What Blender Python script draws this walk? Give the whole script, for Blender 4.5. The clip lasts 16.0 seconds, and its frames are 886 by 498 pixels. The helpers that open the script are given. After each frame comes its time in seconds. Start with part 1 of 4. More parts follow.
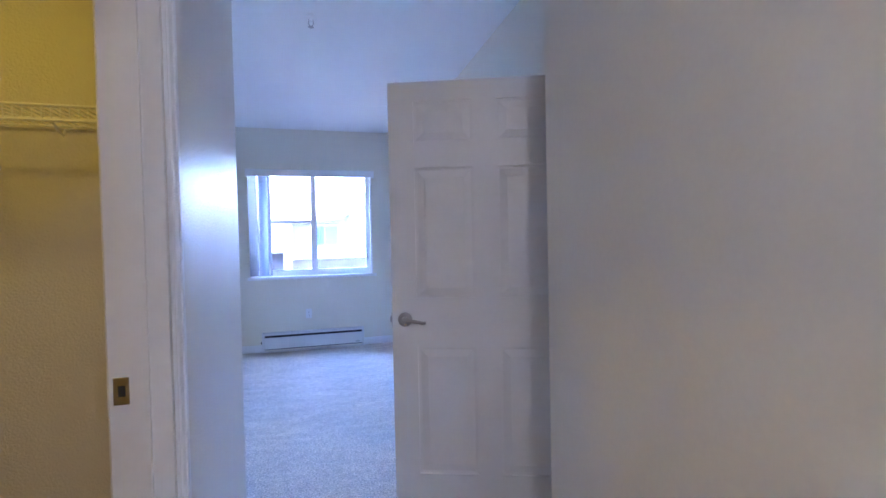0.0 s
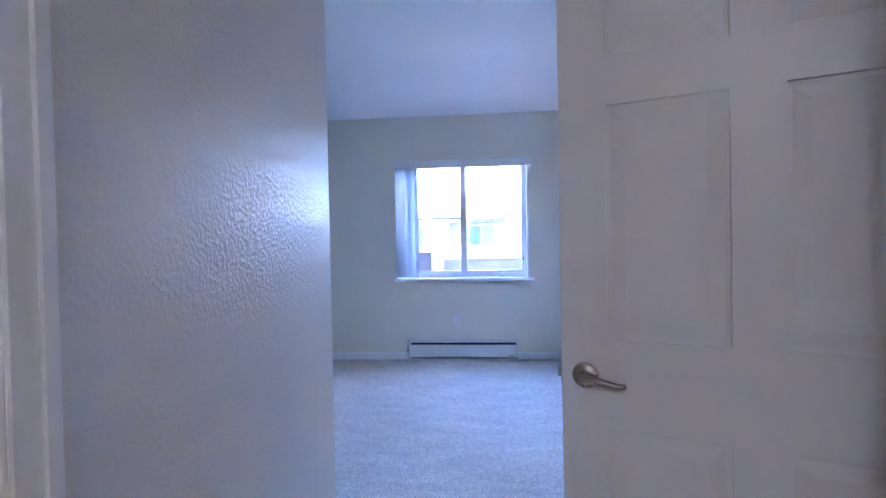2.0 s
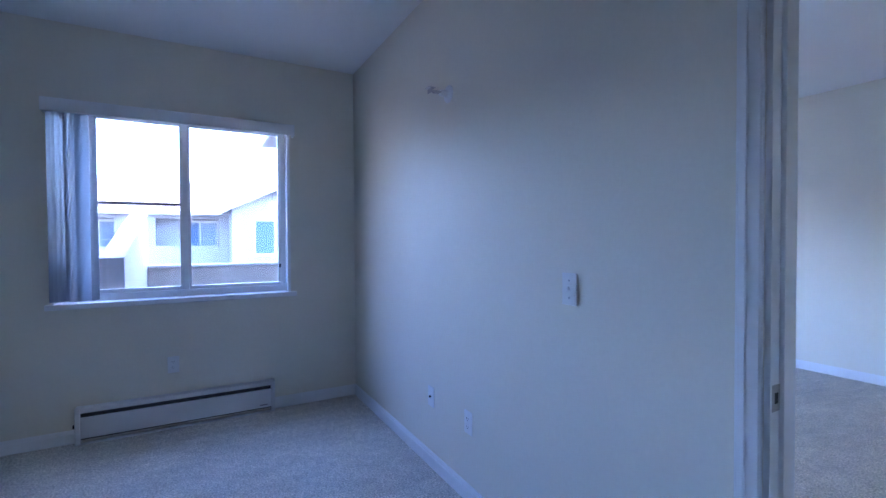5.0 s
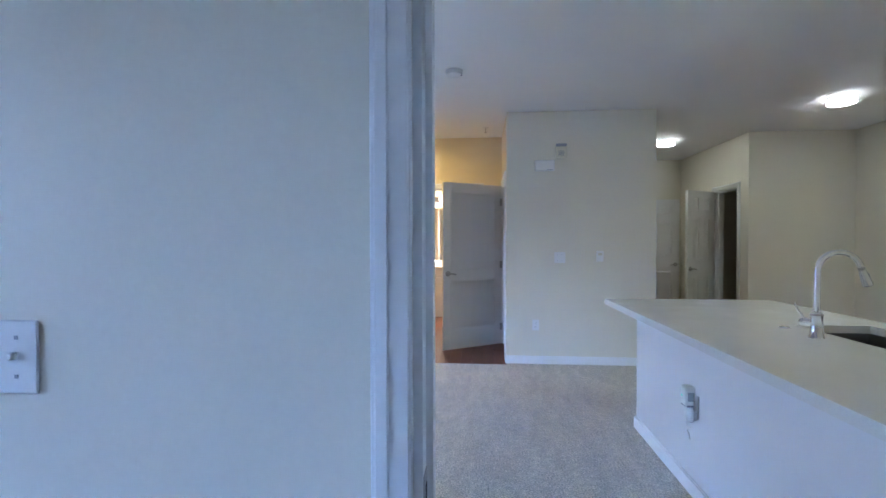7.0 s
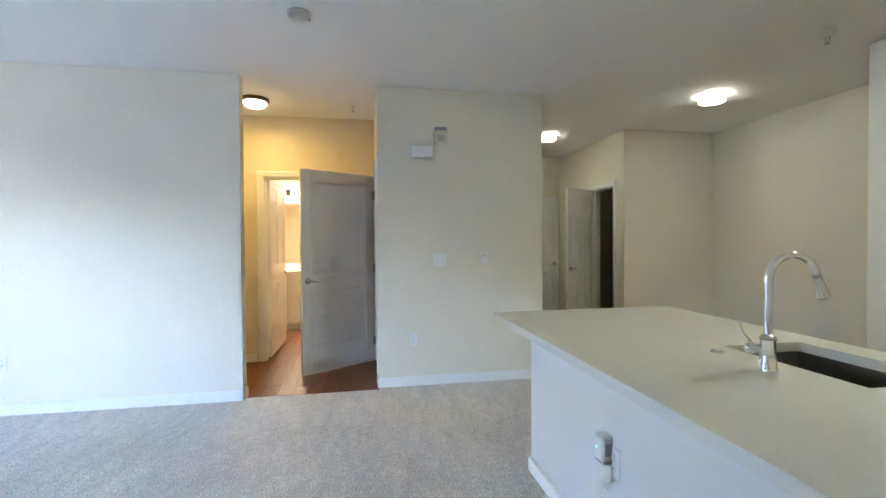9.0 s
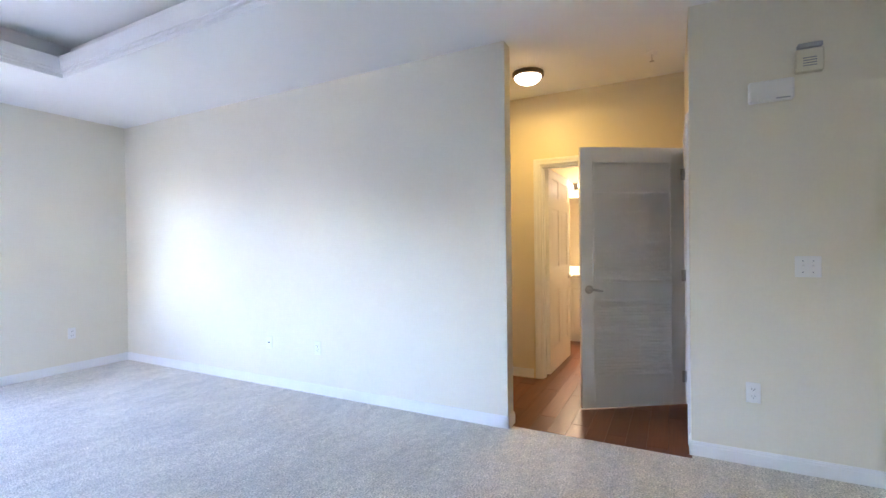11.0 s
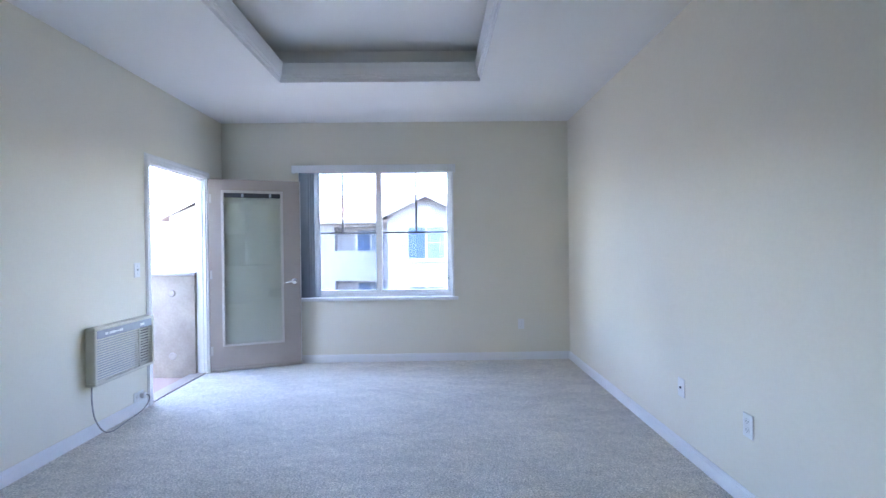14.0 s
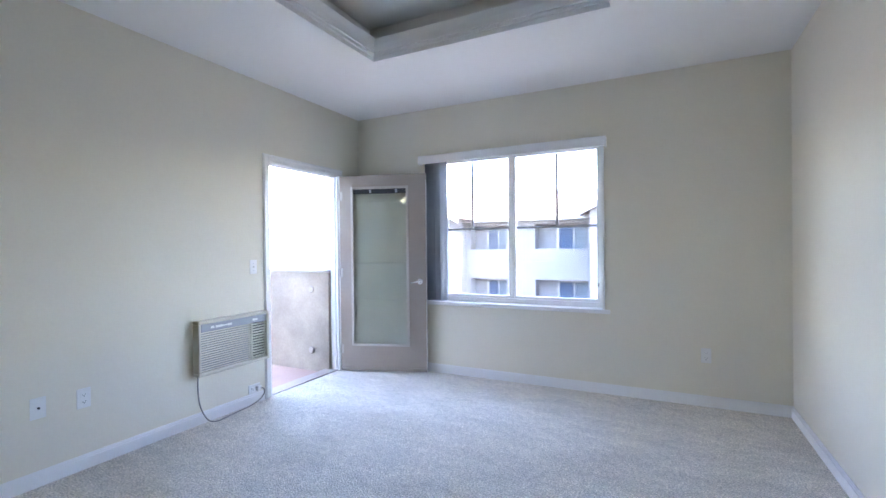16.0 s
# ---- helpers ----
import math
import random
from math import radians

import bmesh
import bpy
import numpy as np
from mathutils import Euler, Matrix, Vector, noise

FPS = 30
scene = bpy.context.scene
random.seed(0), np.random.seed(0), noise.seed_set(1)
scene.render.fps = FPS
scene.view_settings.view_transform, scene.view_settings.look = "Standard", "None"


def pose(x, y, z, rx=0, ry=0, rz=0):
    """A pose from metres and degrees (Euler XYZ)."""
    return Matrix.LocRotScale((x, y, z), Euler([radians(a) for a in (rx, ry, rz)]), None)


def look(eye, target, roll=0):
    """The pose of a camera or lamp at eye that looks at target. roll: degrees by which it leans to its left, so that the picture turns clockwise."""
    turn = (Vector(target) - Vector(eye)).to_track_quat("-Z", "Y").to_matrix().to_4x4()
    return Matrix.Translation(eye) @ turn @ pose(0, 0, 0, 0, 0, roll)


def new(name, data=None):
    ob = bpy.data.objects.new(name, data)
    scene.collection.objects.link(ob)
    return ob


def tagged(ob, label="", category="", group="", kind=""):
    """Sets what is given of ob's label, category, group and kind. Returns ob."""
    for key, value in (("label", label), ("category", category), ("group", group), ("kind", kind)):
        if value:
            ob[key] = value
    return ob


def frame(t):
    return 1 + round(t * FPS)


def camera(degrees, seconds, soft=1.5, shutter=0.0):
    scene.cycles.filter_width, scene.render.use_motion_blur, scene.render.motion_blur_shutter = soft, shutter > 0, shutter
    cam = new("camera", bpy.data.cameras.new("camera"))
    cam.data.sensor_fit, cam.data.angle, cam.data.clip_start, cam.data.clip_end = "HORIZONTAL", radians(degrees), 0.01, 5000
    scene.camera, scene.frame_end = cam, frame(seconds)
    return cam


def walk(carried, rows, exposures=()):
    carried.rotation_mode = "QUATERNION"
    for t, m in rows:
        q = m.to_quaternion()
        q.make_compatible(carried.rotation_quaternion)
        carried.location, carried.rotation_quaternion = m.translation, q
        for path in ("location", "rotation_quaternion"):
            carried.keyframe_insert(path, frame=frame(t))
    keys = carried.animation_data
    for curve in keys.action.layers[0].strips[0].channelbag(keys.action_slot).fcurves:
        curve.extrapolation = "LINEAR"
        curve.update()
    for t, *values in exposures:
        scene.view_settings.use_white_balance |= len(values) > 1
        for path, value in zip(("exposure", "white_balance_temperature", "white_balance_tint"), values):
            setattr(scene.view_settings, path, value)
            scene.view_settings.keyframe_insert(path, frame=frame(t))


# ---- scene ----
cam = camera(89.3, 16.0)
PATH = [
    (0, (0.308, -2.263, 1.328), (0.828, -0.333, 1.285), -1.2),
    (0.5, (0.368, -2.102, 1.312), (0.526, -0.109, 1.273), -1.4),
    (1, (0.388, -1.896, 1.321), (0.366, 0.104, 1.282), -1.4),
    (1.5, (0.404, -1.665, 1.322), (0.299, 0.332, 1.286), -1.2),
    (2, (0.402, -1.423, 1.316), (0.235, 0.57, 1.285), -1.1),
    (2.5, (0.358, -1.164, 1.304), (0.154, 0.825, 1.274), -1.0),
    (3, (0.334, -0.914, 1.29), (0.13, 1.075, 1.264), -1.1),
    (3.2, (0.332, -0.818, 1.296), (0.14, 1.172, 1.268), -1.1),
    (5.3, (0.277, -0.043, 1.311), (1.497, 1.541, 1.27), -0.2),
    (5.5, (0.317, 0.025, 1.309), (1.699, 1.471, 1.271), -0.2),
    (6, (0.452, 0.18, 1.302), (2.184, 1.179, 1.257), 0.0),
    (6.5, (0.621, 0.265, 1.307), (2.543, 0.818, 1.276), -0.2),
    (7, (0.81, 0.322, 1.312), (2.802, 0.489, 1.284), -0.1),
    (7.5, (1.023, 0.318, 1.277), (3.011, 0.096, 1.268), -0.1),
    (8, (1.212, 0.264, 1.299), (3.161, -0.186, 1.281), -0.1),
    (8.2, (1.296, 0.230, 1.303), (3.236, -0.255, 1.287), -0.2),
    (10.3, (2.246, 0.131, 1.34), (4.204, 0.537, 1.307), -0.8),
    (10.5, (2.356, 0.131, 1.318), (4.276, 0.69, 1.297), -0.7),
    (11, (2.606, 0.13, 1.285), (4.384, 1.044, 1.274), -0.7),
    (11.5, (2.859, 0.128, 1.313), (4.408, 1.392, 1.296), -0.7),
    (12, (3.135, 0.194, 1.298), (4.421, 1.725, 1.283), -0.7),
    (12.5, (3.389, 0.29, 1.294), (4.409, 2.009, 1.282), -0.7),
    (13, (3.627, 0.391, 1.337), (4.353, 2.255, 1.314), -0.8),
    (13.5, (3.883, 0.567, 1.309), (4.247, 2.533, 1.294), -0.8),
    (14, (4.09, 0.757, 1.3), (4.12, 2.757, 1.289), -0.7),
    (14.5, (4.29, 0.959, 1.317), (4.01, 2.939, 1.303), -0.7),
    (15, (4.463, 1.232, 1.299), (3.895, 3.149, 1.285), -0.7),
    (15.5, (4.604, 1.49, 1.271), (3.859, 3.346, 1.264), -0.7),
    (16, (4.769, 1.754, 1.294), (3.879, 3.545, 1.283), -0.6),
]
walk(cam, [(t, look(eye, target, roll)) for t, eye, target, roll in PATH],
     [(0.0, 7.58, 4950, 32), (1.5, 7.50, 4950, 31), (2.5, 7.34, 4950, 31), (3.2, 7.05, 4950, 29), (5.3, 6.15, 5000, 27), (6.0, 6.15, 5050, 26), (6.5, 6.5, 5000, 24), (7.0, 6.75, 5250, 23), (7.5, 6.95, 5550, 20),
      (8.2, 7.08, 5850, 16), (10.5, 7.05, 6250, 22), (11.5, 6.75, 6150, 24), (12.5, 6.28, 6050, 20), (14.5, 5.98, 6200, 20), (16.0, 5.98, 6600, 20)])

# ---------- light ----------
world = bpy.data.worlds.new("world")
scene.world = world
world.use_nodes = True
wn = world.node_tree.nodes
sky = wn.new("ShaderNodeTexSky")
sky.sky_type = "NISHITA"
sky.sun_disc = False
SUN_EL, SUN_AZ = radians(52), radians(86)      # azimuth clockwise from +y
sky.sun_elevation, sky.sun_rotation = SUN_EL, SUN_AZ
world.node_tree.links.new(sky.outputs[0], wn["Background"].inputs[0])
wn["Background"].inputs[1].default_value = 0.15
sun = new("sun", bpy.data.lights.new("sun", "SUN"))
sun.data.energy, sun.data.angle, sun.data.color = 3.0, radians(0.5), (1.0, 0.95, 0.87)
sdir = Vector((math.sin(SUN_AZ) * math.cos(SUN_EL), math.cos(SUN_AZ) * math.cos(SUN_EL), math.sin(SUN_EL)))
sun.matrix_world = look(sdir * 30, (0, 0, 0))


def lamp(name, x, y, z, watts, colour, size=0.12):
    ob = new(name, bpy.data.lights.new(name, "AREA"))
    ob.data.shape, ob.data.size, ob.data.energy, ob.data.color = "DISK", size, watts, colour
    ob.location = (x, y, z)
    return ob


WARM, NEUTRAL, AMBER = (1.0, 0.67, 0.14), (0.94, 0.97, 0.56), (1.0, 0.66, 0.035)
lamp("hall_bulb", 6.26, 1.195, 2.60, 0.085, WARM, 0.2)
lamp("bathroom_bulb", 8.85, 1.30, 2.02, 0.36, (1.0, 0.80, 0.50), 0.3)
lamp("kitchen_bulb", 5.50, -3.18, 2.615, 0.029, NEUTRAL, 0.3)
lamp("island_bulb", 3.10, -2.55, 2.615, 0.110, NEUTRAL, 0.3)
lamp("entry_bulb", 7.29, -2.24, 2.615, 0.014, NEUTRAL, 0.3)
lamp("closet_bulb", -1.0, -1.15, 2.60, 0.036, AMBER, 0.2)
# Unseen source behind the start of the path; place and kind are assumed.
lamp("dressing_unseen_source", 0.55, -3.05, 2.58, 0.042, (1.0, 0.95, 0.90), 0.2)


# ---------- materials ----------
def mat(name, col, rough=0.6, metal=0.0, var=0.05, scale=2.0, bump=0.0, bscale=120.0, fine=0.03, emit=0.0, island=0.0, spec=0.5, dist=0.002):
    m = bpy.data.materials.new(name)
    m.use_nodes = True
    nt = m.node_tree
    b = nt.nodes["Principled BSDF"]
    b.inputs["Roughness"].default_value = rough
    b.inputs["Metallic"].default_value = metal
    b.inputs["Specular IOR Level"].default_value = spec
    tc = nt.nodes.new("ShaderNodeTexCoord")
    big = nt.nodes.new("ShaderNodeTexNoise")
    big.inputs["Scale"].default_value, big.inputs["Detail"].default_value = scale, 4
    small = nt.nodes.new("ShaderNodeTexNoise")
    small.inputs["Scale"].default_value, small.inputs["Detail"].default_value = bscale, 3
    nt.links.new(tc.outputs["Object"], big.inputs["Vector"])
    nt.links.new(tc.outputs["Object"], small.inputs["Vector"])

    def shade(fac, amount, base):
        mp = nt.nodes.new("ShaderNodeMapRange")
        mp.inputs["From Min"].default_value, mp.inputs["From Max"].default_value = 0.3, 0.7
        mp.inputs["To Min"].default_value, mp.inputs["To Max"].default_value = 1 - amount, 1 + amount
        nt.links.new(fac, mp.inputs["Value"])
        mx = nt.nodes.new("ShaderNodeVectorMath")
        mx.operation = "SCALE"
        if isinstance(base, tuple):
            mx.inputs[0].default_value = base
        else:
            nt.links.new(base, mx.inputs[0])
        nt.links.new(mp.outputs[0], mx.inputs["Scale"])
        return mx.outputs[0]

    c = shade(big.outputs["Fac"], var, tuple(col))
    c = shade(small.outputs["Fac"], fine, c)
    if island:
        oi = nt.nodes.new("ShaderNodeObjectInfo")
        c = shade(oi.outputs["Random"], island, c)
    nt.links.new(c, b.inputs["Base Color"])
    rr = nt.nodes.new("ShaderNodeMapRange")
    rr.inputs["To Min"].default_value, rr.inputs["To Max"].default_value = max(0, rough - 0.08), min(1, rough + 0.08)
    nt.links.new(big.outputs["Fac"], rr.inputs["Value"])
    nt.links.new(rr.outputs[0], b.inputs["Roughness"])
    if bump:
        bp = nt.nodes.new("ShaderNodeBump")
        bp.inputs["Strength"].default_value, bp.inputs["Distance"].default_value = bump, dist
        nt.links.new(small.outputs["Fac"], bp.inputs["Height"])
        nt.links.new(bp.outputs[0], b.inputs["Normal"])
    if emit:
        b.inputs["Emission Color"].default_value = (*col, 1)
        b.inputs["Emission Strength"].default_value = emit
    return m


def glass(name, tint, rough=0.0, base=0.04):
    """Thin pane: tinted see-through with a sharp reflection that grows towards grazing."""
    m = bpy.data.materials.new(name)
    m.use_nodes = True
    nt = m.node_tree
    nt.nodes.remove(nt.nodes["Principled BSDF"])
    out = nt.nodes["Material Output"]
    tr, gl, mx, lw, pw, mp = (nt.nodes.new(k) for k in ("ShaderNodeBsdfTransparent", "ShaderNodeBsdfGlossy", "ShaderNodeMixShader", "ShaderNodeLayerWeight", "ShaderNodeMath", "ShaderNodeMapRange"))
    tr.inputs[0].default_value = (*tint, 1)
    gl.inputs["Roughness"].default_value = rough
    pw.operation = "POWER"
    pw.inputs[1].default_value = 4.0
    mp.inputs["To Min"].default_value, mp.inputs["To Max"].default_value = base, 0.8
    nt.links.new(lw.outputs["Facing"], pw.inputs[0])
    nt.links.new(pw.outputs[0], mp.inputs["Value"])
    nt.links.new(mp.outputs[0], mx.inputs[0])
    nt.links.new(tr.outputs[0], mx.inputs[1])
    nt.links.new(gl.outputs[0], mx.inputs[2])
    nt.links.new(mx.outputs[0], out.inputs[0])
    return m


M_WALL = mat("wall_paint", (0.80, 0.76, 0.64), 0.55, var=0.02, scale=1.2, spec=0.22, bump=0.18, bscale=62, fine=0.012, dist=0.004)
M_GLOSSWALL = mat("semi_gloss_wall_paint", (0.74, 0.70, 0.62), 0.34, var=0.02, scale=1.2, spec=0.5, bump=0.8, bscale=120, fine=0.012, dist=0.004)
# The same cream paint with the lamps' yellow put into its colour.
M_LAMPTINTWALL = mat("lamp_tinted_wall_paint", (0.74, 0.64, 0.44), 0.5, var=0.03, scale=1.2, bump=0.2, bscale=95, fine=0.012, dist=0.003)
M_CEIL = mat("ceiling_paint", (0.89, 0.885, 0.86), 0.7, var=0.015, scale=0.8, bump=0.2, bscale=110, fine=0.01)
M_TRIM = mat("white_gloss_paint", (0.84, 0.84, 0.83), 0.32, var=0.02, scale=4, bump=0.03, bscale=60, fine=0.01)
M_DOOR = mat("door_paint", (0.83, 0.82, 0.80), 0.35, var=0.02, scale=3, bump=0.05, bscale=50, fine=0.01)
M_TAUPE = mat("taupe_door_paint", (0.36, 0.31, 0.27), 0.42, var=0.03, scale=3, bump=0.05, bscale=60, fine=0.02)
M_PLASTIC = mat("white_plastic", (0.82, 0.82, 0.80), 0.35, var=0.01, fine=0.005)
M_IVORY = mat("ivory_plastic", (0.70, 0.66, 0.52), 0.45, var=0.02, fine=0.01)
M_SLOT = mat("socket_slots", (0.05, 0.05, 0.05), 0.5, var=0.02)
M_CHROME = mat("chrome", (0.75, 0.76, 0.78), 0.10, 1.0, var=0.02, fine=0.01)
M_NICKEL = mat("satin_nickel", (0.48, 0.46, 0.44), 0.30, 1.0, var=0.04, fine=0.02)
M_STEEL = mat("brushed_steel", (0.36, 0.33, 0.32), 0.36, 1.0, var=0.05, scale=1.5, fine=0.03)
M_SINK = mat("sink_steel", (0.31, 0.305, 0.30), 0.30, 1.0, var=0.05, fine=0.03)
M_QUARTZ = mat("quartz_top", (0.82, 0.81, 0.76), 0.12, var=0.012, scale=6, bscale=300, fine=0.035)
M_CAB = mat("white_cabinet_paint", (0.78, 0.78, 0.77), 0.35, var=0.015, scale=3, fine=0.01)
M_HEAT = mat("heater_enamel", (0.74, 0.74, 0.74), 0.4, var=0.03, scale=5, fine=0.015)
M_DARK = mat("dark_gap", (0.03, 0.03, 0.035), 0.6, var=0.05)
M_GREY = mat("grey_plastic", (0.36, 0.38, 0.42), 0.45, var=0.03)
M_ACBODY = mat("ac_beige_plastic", (0.66, 0.63, 0.52), 0.45, var=0.03, scale=4, fine=0.015)
M_VANE = mat("blind_vane", (0.27, 0.285, 0.30), 0.5, var=0.04, scale=6, fine=0.03)
M_WIRE = mat("coated_wire", (0.86, 0.85, 0.81), 0.4, var=0.02)
M_STUCCO = mat("stucco", (0.44, 0.40, 0.37), 0.9, var=0.06, scale=1.5, bump=0.25, bscale=45, fine=0.05, dist=0.005)
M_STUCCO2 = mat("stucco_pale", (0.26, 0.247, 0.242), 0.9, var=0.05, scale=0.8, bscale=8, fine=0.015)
M_PARAPET = mat("parapet_stucco", (0.37, 0.325, 0.275), 0.9, var=0.26, scale=2.2, bump=0.25, bscale=45, fine=0.06, dist=0.005)
M_DECK = mat("balcony_deck", (0.40, 0.28, 0.23), 0.8, var=0.08, scale=3, bump=0.3, bscale=90, fine=0.05)
M_TILE = mat("roof_tile", (0.21, 0.165, 0.145), 0.8, var=0.18, scale=2.5, bump=0.3, bscale=40, fine=0.08)
M_FASCIA = mat("fascia_paint", (0.48, 0.45, 0.42), 0.6, var=0.04)
M_PANE = mat("far_pane", (0.075, 0.11, 0.175), 0.12, var=0.15, scale=0.6, spec=0.25)
M_PANE2 = mat("far_pane_curtained", (0.15, 0.18, 0.21), 0.15, var=0.10, scale=0.8, spec=0.25)
M_ASPHALT = mat("asphalt", (0.06, 0.06, 0.06), 0.9, var=0.15, scale=0.6, bump=0.4, bscale=80, fine=0.1)
M_GLOW = mat("lamp_glass_warm", (1.0, 0.84, 0.56), 0.4, var=0.02, emit=0.16)
M_GLOWN = mat("lamp_glass_neutral", (1.0, 0.97, 0.78), 0.4, var=0.02, emit=0.20)
M_BRONZE = mat("lamp_bronze", (0.16, 0.12, 0.09), 0.4, 0.8, var=0.05)
M_MIRROR = mat("mirror_silver", (0.9, 0.9, 0.9), 0.02, 1.0, var=0.005, fine=0.0)
M_CORD = mat("cord_rubber", (0.34, 0.33, 0.31), 0.6, var=0.05)
M_TEAL = mat("indicator", (0.1, 0.8, 0.6), 0.4, var=0.02, emit=0.05)
M_BAR = mat("glazing_bar_paint", (0.32, 0.34, 0.38), 0.4, var=0.02)
M_MARK = mat("print_mark", (0.25, 0.26, 0.30), 0.5, var=0.02)
M_GLASS = glass("window_glass", (0.60, 0.615, 0.63))
M_GLASSD = glass("door_glass", (0.93, 0.94, 0.91), 0.0, 0.10)


def carpet(name, col):
    m = mat(name, col, 1.0, var=0.07, scale=1.6, bump=1.0, bscale=105, fine=0.40, spec=0.1, dist=0.018)
    nt = m.node_tree
    bs = nt.nodes["Principled BSDF"]
    bs.inputs["Sheen Weight"].default_value = 0.25
    src = bs.inputs["Base Color"].links[0].from_socket
    tc = nt.nodes.new("ShaderNodeTexCoord")
    for k, (scale, lo, hi) in enumerate((((26, 20, 20), 0.86, 1.14), ((3.2, 9, 9), 0.90, 1.10))):
        mp, nz, mr, sc = (nt.nodes.new(n) for n in ("ShaderNodeMapping", "ShaderNodeTexNoise", "ShaderNodeMapRange", "ShaderNodeVectorMath"))
        mp.inputs["Scale"].default_value = scale
        mp.inputs["Rotation"].default_value = (0, 0, 0.5)
        nz.inputs["Scale"].default_value, nz.inputs["Detail"].default_value, nz.inputs["Roughness"].default_value = 1.0, 4, 0.68
        mr.inputs["From Min"].default_value, mr.inputs["From Max"].default_value = 0.32, 0.68
        mr.inputs["To Min"].default_value, mr.inputs["To Max"].default_value = lo, hi
        sc.operation = "SCALE"
        nt.links.new(tc.outputs["Object"], mp.inputs["Vector"])
        nt.links.new(mp.outputs[0], nz.inputs["Vector"])
        nt.links.new(nz.outputs["Fac"], mr.inputs["Value"])
        nt.links.new(src, sc.inputs[0])
        nt.links.new(mr.outputs[0], sc.inputs["Scale"])
        src = sc.outputs[0]
    nt.links.new(src, bs.inputs["Base Color"])
    return m


M_CARPET = carpet("carpet_pile", (0.72, 0.67, 0.585))


def wood(name, a, b, rough):
    m = mat(name, a, rough, var=0.12, scale=2, bump=0.05, bscale=60, island=0.22)
    nt = m.node_tree
    bs = nt.nodes["Principled BSDF"]
    src = bs.inputs["Base Color"].links[0].from_socket
    tc = nt.nodes.new("ShaderNodeTexCoord")
    mp = nt.nodes.new("ShaderNodeMapping")
    mp.inputs["Scale"].default_value = (2, 40, 40)
    gr = nt.nodes.new("ShaderNodeTexNoise")
    gr.inputs["Scale"].default_value, gr.inputs["Detail"].default_value = 1.5, 6
    mx = nt.nodes.new("ShaderNodeMix")
    mx.data_type = "RGBA"
    nt.links.new(tc.outputs["Object"], mp.inputs[0])
    nt.links.new(mp.outputs[0], gr.inputs["Vector"])
    nt.links.new(gr.outputs["Fac"], mx.inputs["Factor"])
    nt.links.new(src, mx.inputs["A"])
    mx.inputs["B"].default_value = (*b, 1)
    nt.links.new(mx.outputs["Result"], bs.inputs["Base Color"])
    return m


M_WOOD = wood("plank_wood", (0.23, 0.075, 0.030), (0.10, 0.032, 0.015), 0.38)


# ---------- building helpers ----------
def bx(bm, x0, x1, y0, y1, z0, z1, bev=0.0, seg=1):
    vs = [bm.verts.new((x, y, z)) for x in (x0, x1) for y in (y0, y1) for z in (z0, z1)]
    idx = ((0, 1, 3, 2), (4, 6, 7, 5), (0, 4, 5, 1), (2, 3, 7, 6), (0, 2, 6, 4), (1, 5, 7, 3))
    fs = [bm.faces.new([vs[i] for i in f]) for f in idx]
    if bev:
        es = list({e for f in fs for e in f.edges})
        bmesh.ops.bevel(bm, geom=es, offset=bev, segments=seg, affect="EDGES", profile=0.5)
    return vs


def ring(bm, c, u, v, r, n, sq=1.0):
    return [bm.verts.new(c + u * (math.cos(2 * math.pi * i / n) * r) + v * (math.sin(2 * math.pi * i / n) * r * sq)) for i in range(n)]


def tube(bm, pts, r, n=10, cap=True, radii=None):
    pts = [Vector(p) for p in pts]
    prev, u = None, None
    for i, p in enumerate(pts):
        d = (pts[min(i + 1, len(pts) - 1)] - pts[max(i - 1, 0)]).normalized()
        if u is None:
            u = d.orthogonal().normalized()
        u = (u - d * u.dot(d)).normalized()
        cur = ring(bm, p, u, d.cross(u), radii[i] if radii else r, n)
        if prev:
            for k in range(n):
                bm.faces.new((prev[k], prev[(k + 1) % n], cur[(k + 1) % n], cur[k]))
        elif cap:
            bm.faces.new(list(reversed(cur)))
        prev = cur
    if cap:
        bm.faces.new(prev)


def lathe(bm, prof, n=24, c=(0, 0, 0), axis=(0, 0, 1), up=None):
    a = Vector(axis).normalized()
    u = a.orthogonal().normalized()
    v = a.cross(u)
    c = Vector(c)
    prev = None
    for r, h in prof:
        cur = ring(bm, c + a * h, u, v, max(r, 1e-4), n)
        if prev:
            for k in range(n):
                bm.faces.new((prev[k], prev[(k + 1) % n], cur[(k + 1) % n], cur[k]))
        prev = cur


def mesh_of(name, bm, material, smooth=False):
    bmesh.ops.recalc_face_normals(bm, faces=bm.faces[:])
    me = bpy.data.meshes.new(name)
    bm.to_mesh(me)
    bm.free()
    me.materials.append(material)
    if smooth:
        me.shade_smooth()
        me.set_sharp_from_angle(angle=radians(40))
    return me


def part(name, bm, material, parent=None, label="", smooth=False):
    ob = new(name, mesh_of(name, bm, material, smooth))
    ob.parent = parent
    return tagged(ob, label)


def thing(name, m, label, category, group="", kind=""):
    ob = new(name)
    ob.matrix_world = m
    return tagged(ob, label, category, group, kind)


def solid(name, bm, material, label, category="", kind="structure", smooth=False):
    return tagged(part(name, bm, material, None, "", smooth), label, category, "", kind)


def boxes(*bs, bev=0.0):
    bm = bmesh.new()
    for b in bs:
        bx(bm, *b, bev=bev)
    return bm


# ---------- shell ----------
H = 2.72


